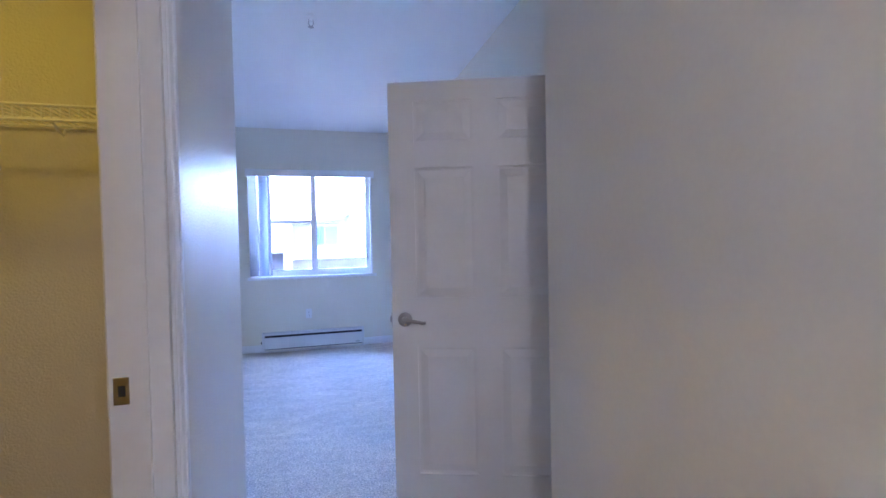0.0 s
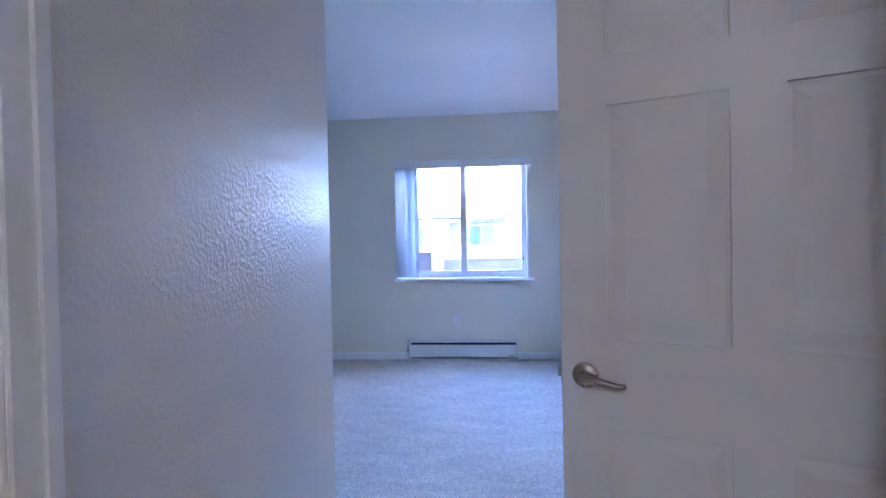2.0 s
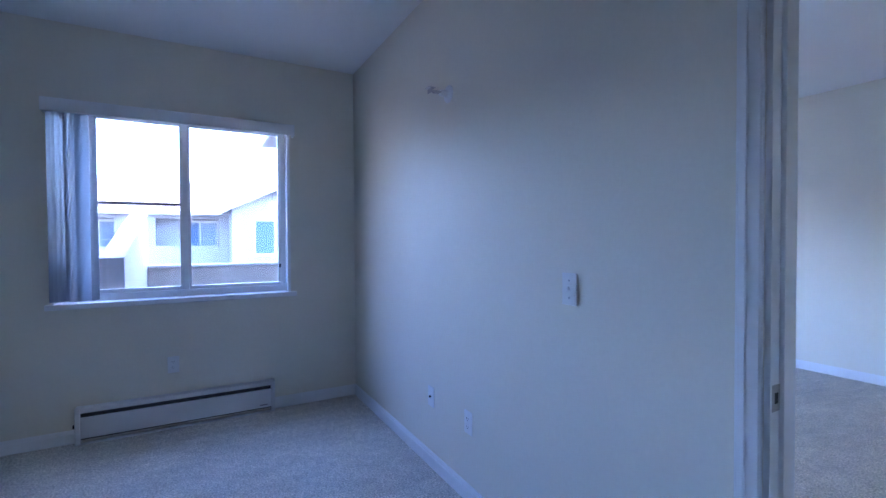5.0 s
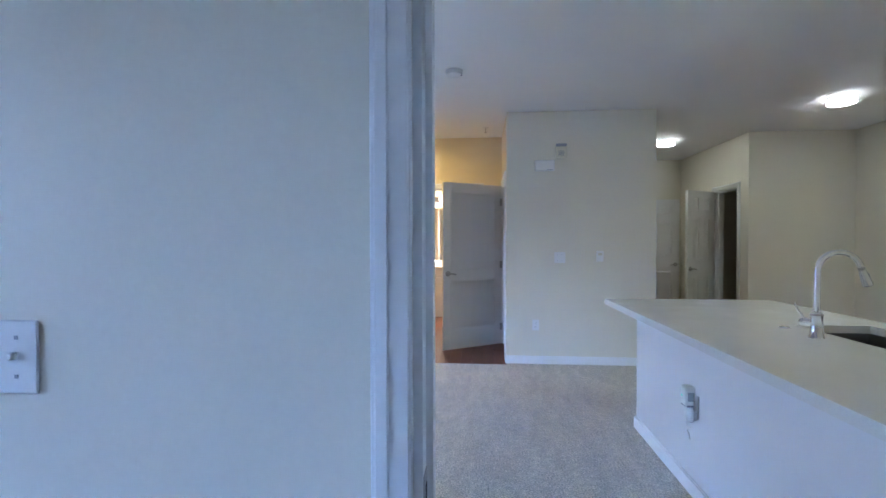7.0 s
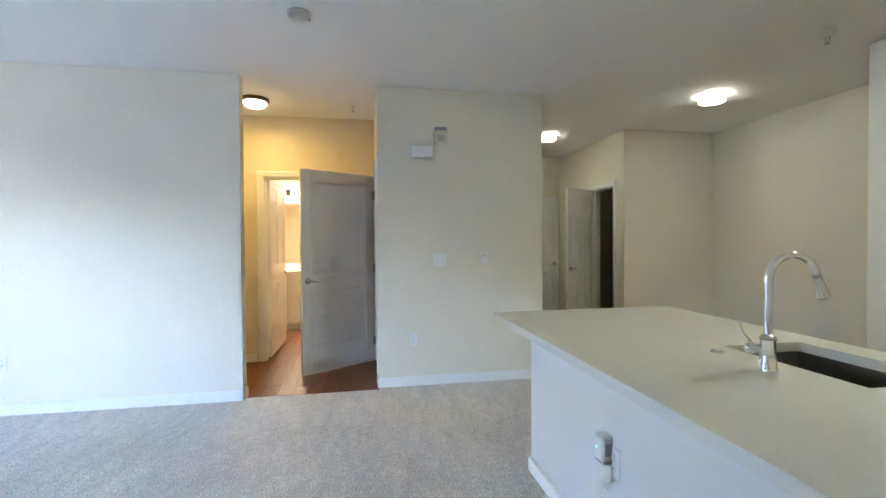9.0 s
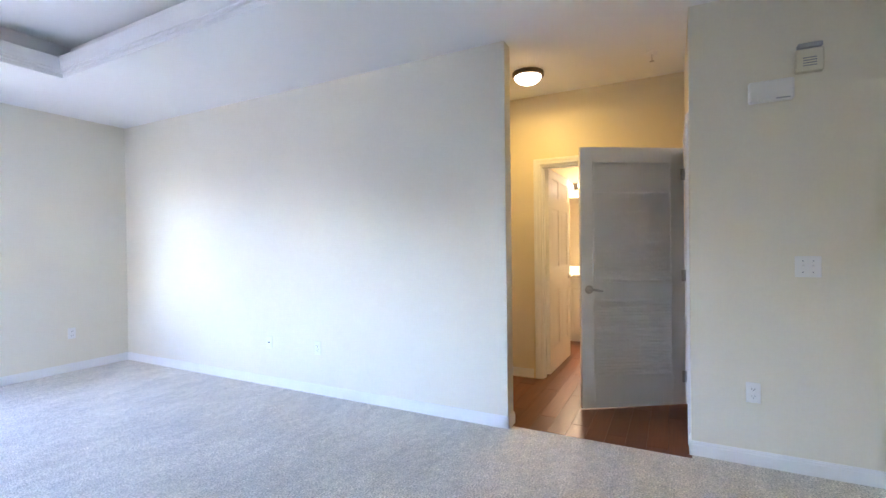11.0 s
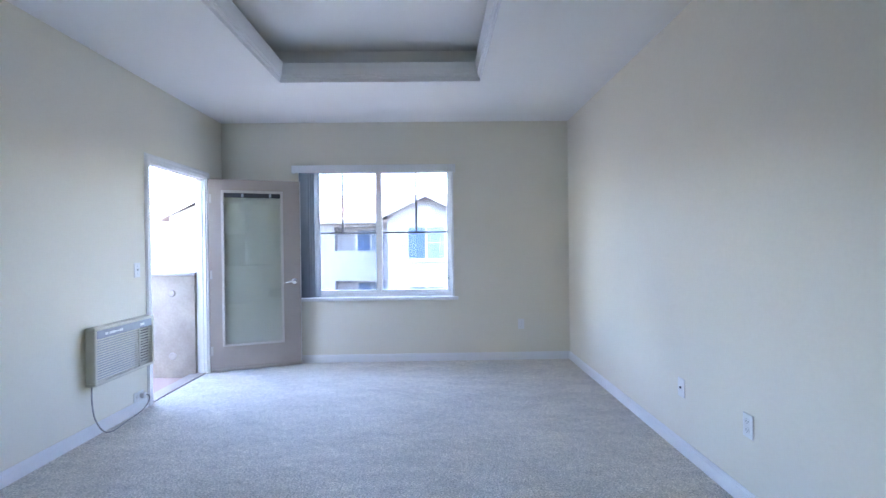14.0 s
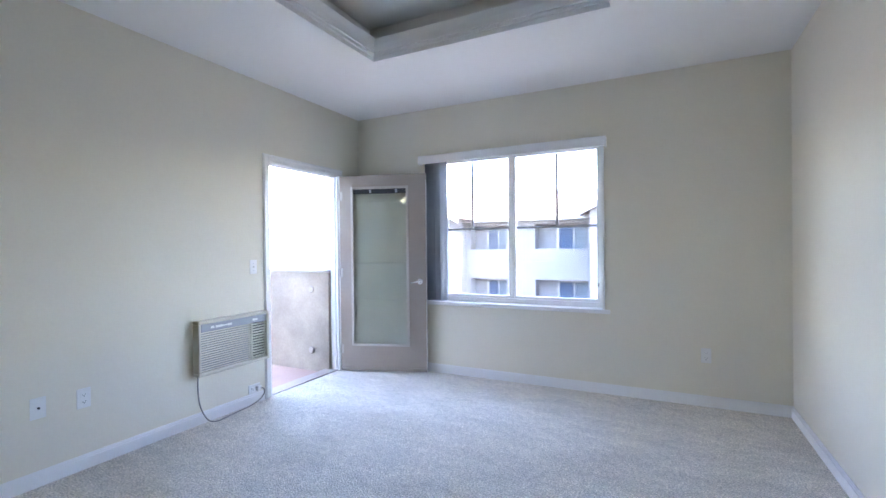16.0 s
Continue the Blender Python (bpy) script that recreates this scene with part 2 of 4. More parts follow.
def wall(name, axis, a0, a1, u0, u1, openings=(), z0=0.0, z1=H + 0.1, material=None, label="cream painted wall with light orange-peel texture"):
    """A wall between a0 and a1 across its thickness, along u0..u1, with openings (u0, u1, z0, z1)."""
    bm = bmesh.new()

    def put(p0, p1, q0, q1):
        if p1 - p0 > 1e-4 and q1 - q0 > 1e-4:
            bx(bm, a0, a1, p0, p1, q0, q1) if axis == "x" else bx(bm, p0, p1, a0, a1, q0, q1)
    u = u0
    for o0, o1, p0, p1 in sorted(openings):
        put(u, o0, z0, z1)
        put(o0, o1, z0, p0)
        put(o0, o1, p1, z1)
        u = o1
    put(u, u1, z0, z1)
    return solid(name, bm, material or M_WALL, label, "wall")


DOOR_H = 2.05
wall("wall_bedroom_north", "y", 3.57, 3.77, -1.82, 1.465, [(-0.53, 0.925, 0.90, 2.185)])
wall("wall_bedroom_west", "x", -1.82, -1.70, -0.11, 3.57)
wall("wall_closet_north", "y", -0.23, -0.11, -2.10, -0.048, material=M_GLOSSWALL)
wall("wall_closet_west", "x", -2.22, -2.10, -2.72, -0.11, material=M_LAMPTINTWALL)
wall("wall_closet_south", "y", -2.72, -2.60, -2.10, -0.175, material=M_LAMPTINTWALL)
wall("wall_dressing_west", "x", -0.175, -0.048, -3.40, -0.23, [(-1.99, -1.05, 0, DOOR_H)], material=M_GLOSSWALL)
wall("wall_dressing_south", "y", -3.52, -3.40, -0.175, 1.235)
wall("wall_dressing_east", "x", 1.115, 1.235, -3.40, -0.76)
wall("wall_dressing_return", "y", -0.88, -0.76, 1.235, 1.465)
wall("wall_partition", "x", 1.465, 1.585, -4.48, 1.00, [(-0.38, 0.422, 0, DOOR_H)])
wall("wall_partition_north", "x", 1.465, 1.675, 1.00, 3.77)
wall("wall_balcony", "x", 1.575, 1.675, 3.77, 5.87, [(4.575, 5.505, 0, DOOR_H)])
wall("wall_living_north", "y", 5.87, 6.07, 1.465, 5.727, [(2.54, 4.28, 0.72, 2.185)])
wall("wall_living_east", "x", 5.607, 5.727, 1.175, 5.87)
wall("wall_thermostat", "x", 5.72, 5.84, -1.525, 0.04)
wall("wall_laundry_front", "y", -0.08, 0.04, 5.84, 6.87, [(5.90, 6.675, 0, DOOR_H)], material=M_LAMPTINTWALL)
wall("wall_laundry_back", "y", -1.525, -1.405, 5.84, 8.80)
wall("wall_hall_east", "x", 6.87, 6.99, -1.405, 2.90, [(0.34, 1.265, 0, DOOR_H)], material=M_LAMPTINTWALL)
wall("wall_hall_north", "y", 2.90, 3.02, 5.727, 6.99, material=M_LAMPTINTWALL)
wall("wall_bathroom_east", "x", 9.20, 9.32, -0.20, 2.02, material=M_LAMPTINTWALL)
wall("wall_bathroom_north", "y", 1.90, 2.02, 6.99, 9.20, material=M_LAMPTINTWALL)
wall("wall_bathroom_south", "y", -0.20, -0.08, 6.99, 9.20, material=M_LAMPTINTWALL)
wall("wall_kitchen_south", "y", -4.48, -4.36, 1.587, 6.97)
wall("wall_entry_step", "x", 6.85, 6.97, -4.36, -3.09)
wall("wall_entry_south", "y", -3.21, -3.09, 6.97, 8.92, [(7.09, 7.68, 0, DOOR_H)])
wall("wall_entry_east", "x", 8.80, 8.92, -3.09, -1.405)
wall("wall_entry_closet", "y", -4.2, -4.08, 6.97, 8.92)
wall("wall_entry_closet_east", "x", 8.80, 8.92, -4.08, -3.21)
wall("wall_fridge_end", "x", 4.19, 4.32, -4.36, -3.45, label="white painted wall end beside the refrigerator", material=M_TRIM)

# floors
solid("floor_bedroom", boxes((-2.10, 1.57, -3.40, 3.57, -0.12, 0.0)), M_CARPET, "beige cut-pile carpet", "carpet")
solid("floor_living", boxes((1.57, 5.66, -1.62, 5.87, -0.12, 0.0), (5.66, 5.722, -1.62, 0.04, -0.12, 0.0)), M_CARPET, "beige cut-pile carpet", "carpet")
solid("floor_subfloor", boxes((5.66, 9.32, -1.62, 3.02, -0.12, -0.012), (1.57, 8.92, -4.48, -1.62, -0.12, -0.012)), M_DARK, "dark subfloor under the planks", "floor")

# ceilings
TX0, TX1, TY0, TY1 = 2.770, 4.484, 1.80, 4.610
solid("ceiling", boxes((-2.22, 1.57, -3.52, 3.77, H, H + 0.1), (1.57, 9.32, -4.48, TY0, H, H + 0.1), (1.57, TX0, TY0, TY1, H, H + 0.1),
      (TX1, 9.32, TY0, TY1, H, H + 0.1), (1.57, 9.32, TY1, 5.97, H, H + 0.1)), M_CEIL, "white textured ceiling", "ceiling")
S = 0.10
solid("ceiling_tray", boxes((TX0 - S, TX1 + S, TY0 - S, TY1 + S, 3.02, 3.10),
      (TX0 - S - 0.04, TX0 - S, TY0 - S, TY1 + S, H + 0.1, 3.02), (TX1 + S, TX1 + S + 0.04, TY0 - S, TY1 + S, H + 0.1, 3.02),
      (TX0 - S, TX1 + S, TY0 - S - 0.04, TY0 - S, H + 0.1, 3.02), (TX0 - S, TX1 + S, TY1 + S, TY1 + S + 0.04, H + 0.1, 3.02)), M_CEIL, "white recessed tray ceiling", "ceiling")


def tray_trim():
    """Stepped crown moulding round the tray's opening."""
    prof = [(0.0, 0.0), (0.0, -0.006), (0.003, -0.006), (0.003, 0.026), (0.015, 0.028), (0.015, 0.050), (0.027, 0.052), (0.027, 0.062), (0.034, 0.100), (0.046, 0.142), (0.046, 0.150), (-0.090, 0.150)]
    bm = bmesh.new()
    rings = [[bm.verts.new((x, y, H + z)) for x, y in ((TX0 + o, TY0 + o), (TX1 - o, TY0 + o), (TX1 - o, TY1 - o), (TX0 + o, TY1 - o))] for o, z in prof]
    for a, b in zip(rings, rings[1:]):
        for k in range(4):
            bm.faces.new((a[k], a[(k + 1) % 4], b[(k + 1) % 4], b[k]))
    return bm


solid("trim_tray", tray_trim(), M_TRIM, "white stepped crown moulding round the tray ceiling", "moulding")


def base(name, segs):
    """Baseboard runs: (x0, y0, x1, y1, nx, ny), the normal into the room."""
    bm = bmesh.new()
    for x0, y0, x1, y1, nx, ny in segs:
        for (z0, z1, d) in ((0.0, 0.066, 0.014), (0.066, 0.078, 0.010), (0.078, 0.086, 0.006)):
            xs, ys = sorted((x0, x1)), sorted((y0, y1))
            if nx:
                xs = sorted((x0 + nx * 0.0006, x0 + nx * d))
            else:
                ys = sorted((y0 + ny * 0.0006, y0 + ny * d))
            bx(bm, xs[0], xs[1], ys[0], ys[1], z0, z1)
    return solid(name, bm, M_TRIM, "white painted baseboard", "baseboard")


base("baseboard_bedroom", [(-1.70, 3.57, -0.425, 3.57, 0, -1), (0.805, 3.57, 1.465, 3.57, 0, -1), (1.465, 0.48, 1.465, 3.556, -1, 0), (-1.70, -0.11, -1.70, 3.556, 1, 0), (-1.686, -0.11, -0.048, -0.11, 0, 1),
     (-0.048, -0.98, -0.048, -0.096, 1, 0)])
base("baseboard_living", [(1.675, 1.00, 1.675, 4.50, 1, 0), (1.585, 0.48, 1.585, 1.00, 1, 0), (1.675, 5.87, 5.607, 5.87, 0, -1), (5.607, 1.161, 5.607, 5.856, -1, 0), (5.593, 1.175, 5.727, 1.175, 0, -1), (5.72, -1.525, 5.72, 0.054, -1, 0), (5.706, 0.04, 5.83, 0.04, 0, 1)])
base("baseboard_hall", [(6.87, 1.345, 6.87, 2.90, -1, 0), (6.87, 0.054, 6.87, 0.26, -1, 0)])


# ---------- doors, casings ----------
def casing(bm, axis, face, sign, u0, u1, top, w=0.062, floor=0.0):
    """Moulded door casing on a wall face round an opening u0..u1."""
    for o, ww, d in ((0.0, w, 0.010), (0.004, w - 0.014, 0.014), (0.034, 0.02, 0.018)):
        f = sorted((face + sign * 0.0005, face + sign * d))

        def put(p0, p1, q0, q1):
            bx(bm, f[0], f[1], p0, p1, q0, q1, 0.002) if axis == "x" else bx(bm, p0, p1, f[0], f[1], q0, q1, 0.002)
        put(u0 - o - ww, u0 - o, floor, top + o + ww)
        put(u1 + o, u1 + o + ww, floor, top + o + ww)
        put(u0 - o, u1 + o, top + o, top + o + ww)


def jamb(bm, axis, a0, a1, u0, u1, top, t=0.014):
    """Lining of the opening, with a stop."""
    m = (a0 + a1) / 2
    for b0, b1, d in ((a0, a1, t), (m - 0.02, m + 0.02, t + 0.011)):
        for p0, p1, q0, q1 in ((u0, u0 + d, 0, top), (u1 - d, u1, 0, top), (u0 + d, u1 - d, top - d, top)):
            bx(bm, b0, b1, p0, p1, q0, q1) if axis == "x" else bx(bm, p0, p1, b0, b1, q0, q1)


def doorway(name, axis, a0, a1, u0, u1, label, sides=(-1, 1), top=DOOR_H):
    bm = bmesh.new()
    jamb(bm, axis, a0, a1, u0 + 0.0005, u1 - 0.0005, top - 0.0005)
    if -1 in sides:
        casing(bm, axis, a0, -1, u0, u1, top)
    if 1 in sides:
        casing(bm, axis, a1, 1, u0, u1, top)
    return solid(name, bm, M_TRIM, label, "door frame")


doorway("door_frame_bedroom", "x", 1.465, 1.585, -0.38, 0.422, "white moulded door casing of the bedroom doorway")
doorway("door_frame_closet", "x", -0.175, -0.048, -1.99, -1.05, "white moulded casing of the closet doorway")
doorway("door_frame_laundry", "y", -0.08, 0.04, 5.90, 6.675, "white casing of the laundry closet", sides=(1,))
doorway("door_frame_bathroom", "x", 6.87, 6.99, 0.34, 1.265, "white moulded casing of the bathroom doorway")
doorway("door_frame_balcony", "x", 1.575, 1.675, 4.575, 5.505, "white casing of the balcony doorway", sides=(1,))
doorway("door_frame_entry_closet", "y", -3.21, -3.09, 7.09, 7.68, "white casing of the entry closet", sides=(1,))


def strike(parent_m, label):
    t = thing("strike_plate", parent_m, label, "strike plate")
    bm = boxes((-0.018, 0.018, 0, 0.002, -0.032, 0.032), bev=0.0008)
    part("plate", bm, M_NICKEL, t)
    part("latch_hole", boxes((-0.007, 0.008, 0.002, 0.0026, -0.013, 0.013)), M_DARK, t, "dark latch hole")
    return t


strike(pose(1.489, 0.4075, 0.93, 0, 0, 180), "satin metal strike plate on the door jamb")
strike(pose(-0.150, -1.0645, 0.990, 0, 0, 180), "satin metal strike plate on the closet jamb")


def lever(parent, x, z, T, sx, material=M_NICKEL):
    """Lever handles on both faces; the lever points along sx."""
    for s in (-1, 1):
        y = s * T / 2
        bm = bmesh.new()
        lathe(bm, [(0, 0), (0.033, 0), (0.033, 0.004), (0.028, 0.010), (0.014, 0.013), (0.012, 0.040), (0, 0.040)], 28, (x, y, z), (0, s, 0))
        h = part("handle", bm, material, parent, "satin metal lever handle", smooth=True)
        bm = bmesh.new()
        yy = y + s * 0.042
        pts = [(x - sx * 0.006, yy, z), (x + sx * 0.02, yy + s * 0.002, z + 0.001), (x + sx * 0.05, yy + s * 0.004, z - 0.003), (x + sx * 0.084, yy, z - 0.010), (x + sx * 0.095, yy - s * 0.010, z - 0.011)]
        tube(bm, pts, 0.008, 10, radii=[0.011, 0.010, 0.0085, 0.0075, 0.007])
        part("lever", bm, material, h, smooth=True)
        bm = bmesh.new()
        lathe(bm, [(0.0065, 0.009), (0.0065, 0.0165), (0.005, 0.018), (0, 0.018)], 14, (x + sx * 0.004, y, z - 0.021), (0, s, 0))
        part("lock_button", bm, M_CHROME, h, "small bright lock button", smooth=True)


def hinge(parent, z, y, x=0.0):
    bm = bmesh.new()
    tube(bm, [(x, y, z - 0.045), (x, y, z + 0.045)], 0.006, 8)
    bx(bm, x - 0.001, x + 0.030, y - 0.0012, y + 0.0012, z - 0.045, z + 0.045)
    part("hinge", bm, M_NICKEL, parent, smooth=False)


def raised(bm, x0, x1, z0, z1, T, ins=0.045):
    """A raised-and-fielded panel filling a hole of the leaf, both faces."""
    for s in (-1, 1):
        loops = []
        for i, y in ((0.0, T / 2 - 0.010), (0.012, T / 2 - 0.011), (ins, T / 2 - 0.003), (ins, T / 2 - 0.003)):
            loops.append([bm.verts.new((x, s * y, z)) for x, z in ((x0 + i, z0 + i), (x1 - i, z0 + i), (x1 - i, z1 - i), (x0 + i, z1 - i))])
        for a, b in zip(loops[:-2], loops[1:-1]):
            for k in range(4):
                bm.faces.new((a[k], a[(k + 1) % 4], b[(k + 1) % 4], b[k]))
        bm.faces.new(loops[2])
        for v in loops[3]:
            bm.verts.remove(v)


def door_leaf(name, m, W, label, lever_dir=-1, Hd=2.03, T=0.035, panels=True, hinges=True, lever_z=0.925):
    """Six-panel leaf. Local x runs from the hinge to the latch, y across the thickness, z up."""
    d = thing(name, m, label, "door")
    st, ml = 0.115, 0.105
    p = (W - 2 * st - ml) / 2
    rails = [(0, 0.24), (0.825, 1.05), (1.64, 1.755), (1.94, Hd)]
    cols = [(st, st + p), (st + p + ml, W - st)]
    bm = bmesh.new()
    bx(bm, 0, st, -T / 2, T / 2, 0, Hd)
    bx(bm, W - st, W, -T / 2, T / 2, 0, Hd)
    for z0, z1 in rails:
        bx(bm, st, W - st, -T / 2, T / 2, z0, z1)
    for (a, z0), (z1, b) in zip([(r[0], r[1]) for r in rails], [(r[0], r[1]) for r in rails[1:]]):
        bx(bm, st + p, st + p + ml, -T / 2, T / 2, z0, z1)
    part("leaf_frame", bm, M_DOOR, d)
    for (a, z0), (z1, b) in zip(rails, rails[1:]):
        for x0, x1 in cols:
            bm = bmesh.new()
            raised(bm, x0, x1, z0, z1, T)
            part("panel", bm, M_DOOR, d)
    lever(d, W - 0.060, lever_z, T, lever_dir)
    if hinges:
        for z in (0.22, 1.02, 1.82):
            hinge(d, z, T / 2 + 0.004)
    return d


def aim(x0, y0, x1, y1, z=0.012):
    return pose(x0, y0, z, 0, 0, math.degrees(math.atan2(y1 - y0, x1 - x0)))


bd = door_leaf("bedroom_door", aim(1.437, -0.502, 0.617, -0.203), 0.873, "white six-panel bedroom door standing open into the room", lever_z=0.953)
bm = boxes((0.8733, 0.8765, -0.012, 0.012, 0.923, 0.983), (0.874, 0.885, -0.007, 0.007, 0.940, 0.966), bev=0.001)
part("latch", bm, M_NICKEL, bd, "metal latch on the door edge")
door_leaf("bathroom_door", aim(7.005, 1.235, 7.90, 1.222), 0.90, "white six-panel bathroom door standing open")
door_leaf("entry_closet_door", aim(7.665, -3.06, 7.37, -2.54), 0.575, "white six-panel closet door standing ajar in the entry", hinges=False)
door_leaf("entry_door", aim(8.775, -2.15, 8.775, -3.05), 0.90, "white six-panel entry door, closed", hinges=False)


def louvre_door(m, W, Hd=2.03, T=0.034):
    d = thing("laundry_door", m, "white louvred laundry closet door standing open", "door")
    st = 0.105
    rails = [(0, 0.24), (0.84, 0.97), (1.92, Hd)]
    bm = bmesh.new()
    bx(bm, 0, st, -T / 2, T / 2, 0, Hd, 0.002)
    bx(bm, W - st, W, -T / 2, T / 2, 0, Hd, 0.002)
    for z0, z1 in rails:
        bx(bm, st, W - st, -T / 2, T / 2, z0, z1)
    part("leaf_frame", bm, M_DOOR, d)
    for z0, z1 in ((rails[0][1], rails[1][0]), (rails[1][1], rails[2][0])):
        bm = bmesh.new()
        for s in (-1, 1):
            y = sorted((s * T / 2, s * (T / 2 + 0.005)))
            for q in ((st - 0.006, st + 0.012, z0 - 0.006, z1 + 0.006), (W - st - 0.012, W - st + 0.006, z0 - 0.006, z1 + 0.006), (st + 0.012, W - st - 0.012, z0 - 0.006, z0 + 0.012), (st + 0.012, W - st - 0.012, z1 - 0.012, z1 + 0.006)):
                bx(bm, q[0], q[1], y[0], y[1], q[2], q[3])
        part("louvre_frame", bm, M_DOOR, d)
    bm = bmesh.new()
    bx(bm, st, W - st, -0.003, 0.003, -0.0155, 0.0155)
    me = mesh_of("slat", bm, M_DOOR)
    for z0, z1 in ((rails[0][1], rails[1][0]), (rails[1][1], rails[2][0])):
        n = round((z1 - z0) / 0.0245)
        for i in range(n):
            s = new("slat", me)
            s.parent = d
            s.matrix_basis = pose(0, 0, z0 + (i + 0.5) * (z1 - z0) / n, -12, 0, 0)
    lever(d, W - 0.062, 0.925, T, -1)
    for z in (0.22, 1.02, 1.82):
        hinge(d, z, T / 2 + 0.004)
    return d


louvre_door(aim(6.655, 0.062, 6.195, 0.775), 0.85)


def balcony_door(m, W=0.915, Hd=2.03, T=0.044):
    d = thing("balcony_door", m, "taupe painted balcony door with a tall glass lite, standing open", "door")
    x0, x1, z0, z1 = 0.135, 0.725, 0.27, 1.90
    bm = boxes((0, x0, -T / 2, T / 2, 0, Hd), (x1, W, -T / 2, T / 2, 0, Hd), (x0, x1, -T / 2, T / 2, 0, z0), (x0, x1, -T / 2, T / 2, z1, Hd))
    part("leaf_frame", bm, M_TAUPE, d)
    bm = bmesh.new()
    for s in (-1, 1):
        y = sorted((s * T / 2, s * (T / 2 + 0.011)))
        for q in ((x0 - 0.012, x0 + 0.014, z0 - 0.012, z1 + 0.012), (x1 - 0.014, x1 + 0.012, z0 - 0.012, z1 + 0.012), (x0 + 0.014, x1 - 0.014, z0 - 0.012, z0 + 0.014), (x0 + 0.014, x1 - 0.014, z1 - 0.014, z1 + 0.012)):
            bx(bm, q[0], q[1], y[0], y[1], q[2], q[3], 0.002)
    part("lite_frame", bm, mat("lite_frame_paint", (0.52, 0.48, 0.44), 0.4), d, "pale moulded frame round the glass")
    part("pane", boxes((x0, x1, -0.004, 0.004, z0, z1)), M_GLASSD, d, "clear glass lite")
    # Opaque shade whose pale grey-green also holds the reflected room's brightness.
    part("pane_shade", boxes((x0, x1, 0.008, 0.013, z0, z1 - 0.055)), mat("lite_reflection_backing", (0.62, 0.63, 0.58), 0.55, var=0.06, scale=2), d, "grey shade behind the glass, lightened to carry the room's reflection")
    bm = boxes((x0 + 0.014, x1 - 0.014, -0.016, 0.016, z1 - 0.060, z1 - 0.014))
    part("shade_headrail", bm, M_DARK, d, "dark shade headrail")
    for k in (0.33, 0.80):
        xx = x0 + (x1 - x0) * k
        part("headrail_clip", boxes((xx - 0.012, xx + 0.012, -0.018, 0.018, z1 - 0.056, z1 - 0.018), bev=0.002), M_GREY, d)
    part("kick_sweep", boxes((0.004, W - 0.004, -T / 2 - 0.006, T / 2 + 0.006, 0.0, 0.035), bev=0.002), M_TAUPE, d)
    part("edge_strip", boxes((W, W + 0.004, -T / 2, T / 2, 0, Hd)), M_TRIM, d, "white door edge")
    lever(d, W - 0.065, 0.925, T, -1, M_CHROME)
    for z in (0.22, 1.02, 1.82):
        hinge(d, z, -T / 2 - 0.004)
    return d


balcony_door(aim(1.70, 5.512, 2.551, 5.789))
tagged(part("threshold", boxes((1.52, 1.665, 4.59, 5.49, 0.001, 0.010), bev=0.003), M_TAUPE), "taupe painted door threshold", "threshold", "", "structure")


# ---------- windows ----------
def window(name, x0, x1, z0, z1, y0, mull, bars, label):
    """Sliding window in a wall whose room face is y0; frame set 0.09 deep."""
    w = thing(name, pose(0, 0, 0), label, "window", "", "structure")
    f0, f1, t = y0 + 0.085, y0 + 0.15, 0.045
    tt = 0.016
    bm = boxes((x0, x0 + t, f0, f1, z0, z1), (x1 - t, x1, f0, f1, z0, z1), (x0 + t, x1 - t, f0, f1, z0, z0 + 0.06), (x0 + t, x1 - t, f0, f1, z1 - tt, z1))
    part("window_frame", bm, M_TRIM, w)
    part("mullion", boxes((mull - 0.019, mull + 0.019, f0 + 0.008, f1 - 0.004, z0 + 0.06, z1 - tt), bev=0.002), M_TRIM, w)
    for a, b in ((x0 + t, mull - 0.019), (mull + 0.019, x1 - t)):
        s = part("sash", boxes((a, a + 0.015, f0 + 0.014, f1 - 0.01, z0 + 0.06, z1 - tt), (b - 0.015, b, f0 + 0.014, f1 - 0.01, z0 + 0.06, z1 - tt),
                 (a + 0.015, b - 0.015, f0 + 0.014, f1 - 0.01, z0 + 0.06, z0 + 0.085), (a + 0.015, b - 0.015, f0 + 0.014, f1 - 0.01, z1 - tt - 0.012, z1 - tt)), M_TRIM, w)
        g = part("pane", boxes((a + 0.015, b - 0.015, f0 + 0.030, f0 + 0.036, z0 + 0.085, z1 - tt - 0.012)), M_GLASS, w)
        g.visible_shadow = False
    for b in bars:
        part("glazing_bar", boxes((b[0], b[1], f0 + 0.022, f0 + 0.029, b[2], b[3])), M_BAR, w, "thin grey glazing bar")
    part("window_sill", boxes((x0 - 0.035, x1 + 0.055, y0 - 0.028, y0 - 0.0006, z0 - 0.024, z0 + 0.012), (x0, x1, y0 - 0.002, f0, z0, z0 + 0.012), bev=0.003), M_TRIM, w)
    part("lining", boxes((x0 + 0.0005, x0 + 0.010, y0 - 0.008, f0, z0 + 0.012, z1), (x1 - 0.010, x1 - 0.0005, y0 - 0.008, f0, z0 + 0.012, z1), (x1 - 0.004, x1 + 0.012, y0 - 0.010, y0 - 0.0006, z0 + 0.012, z1)), M_TRIM, w)
    part("latch", boxes((x1 - t - 0.014, x1 - t + 0.004, f0 + 0.006, f0 + 0.018, z0 + 0.20, z0 + 0.23), bev=0.002), M_DARK, w, "small dark sash latch")
    return w


window("window_1", -0.53, 0.925, 0.90, 2.185, 3.57, 0.215, [(-0.44, 0.18, 1.572, 1.594)], "white sliding bedroom window")
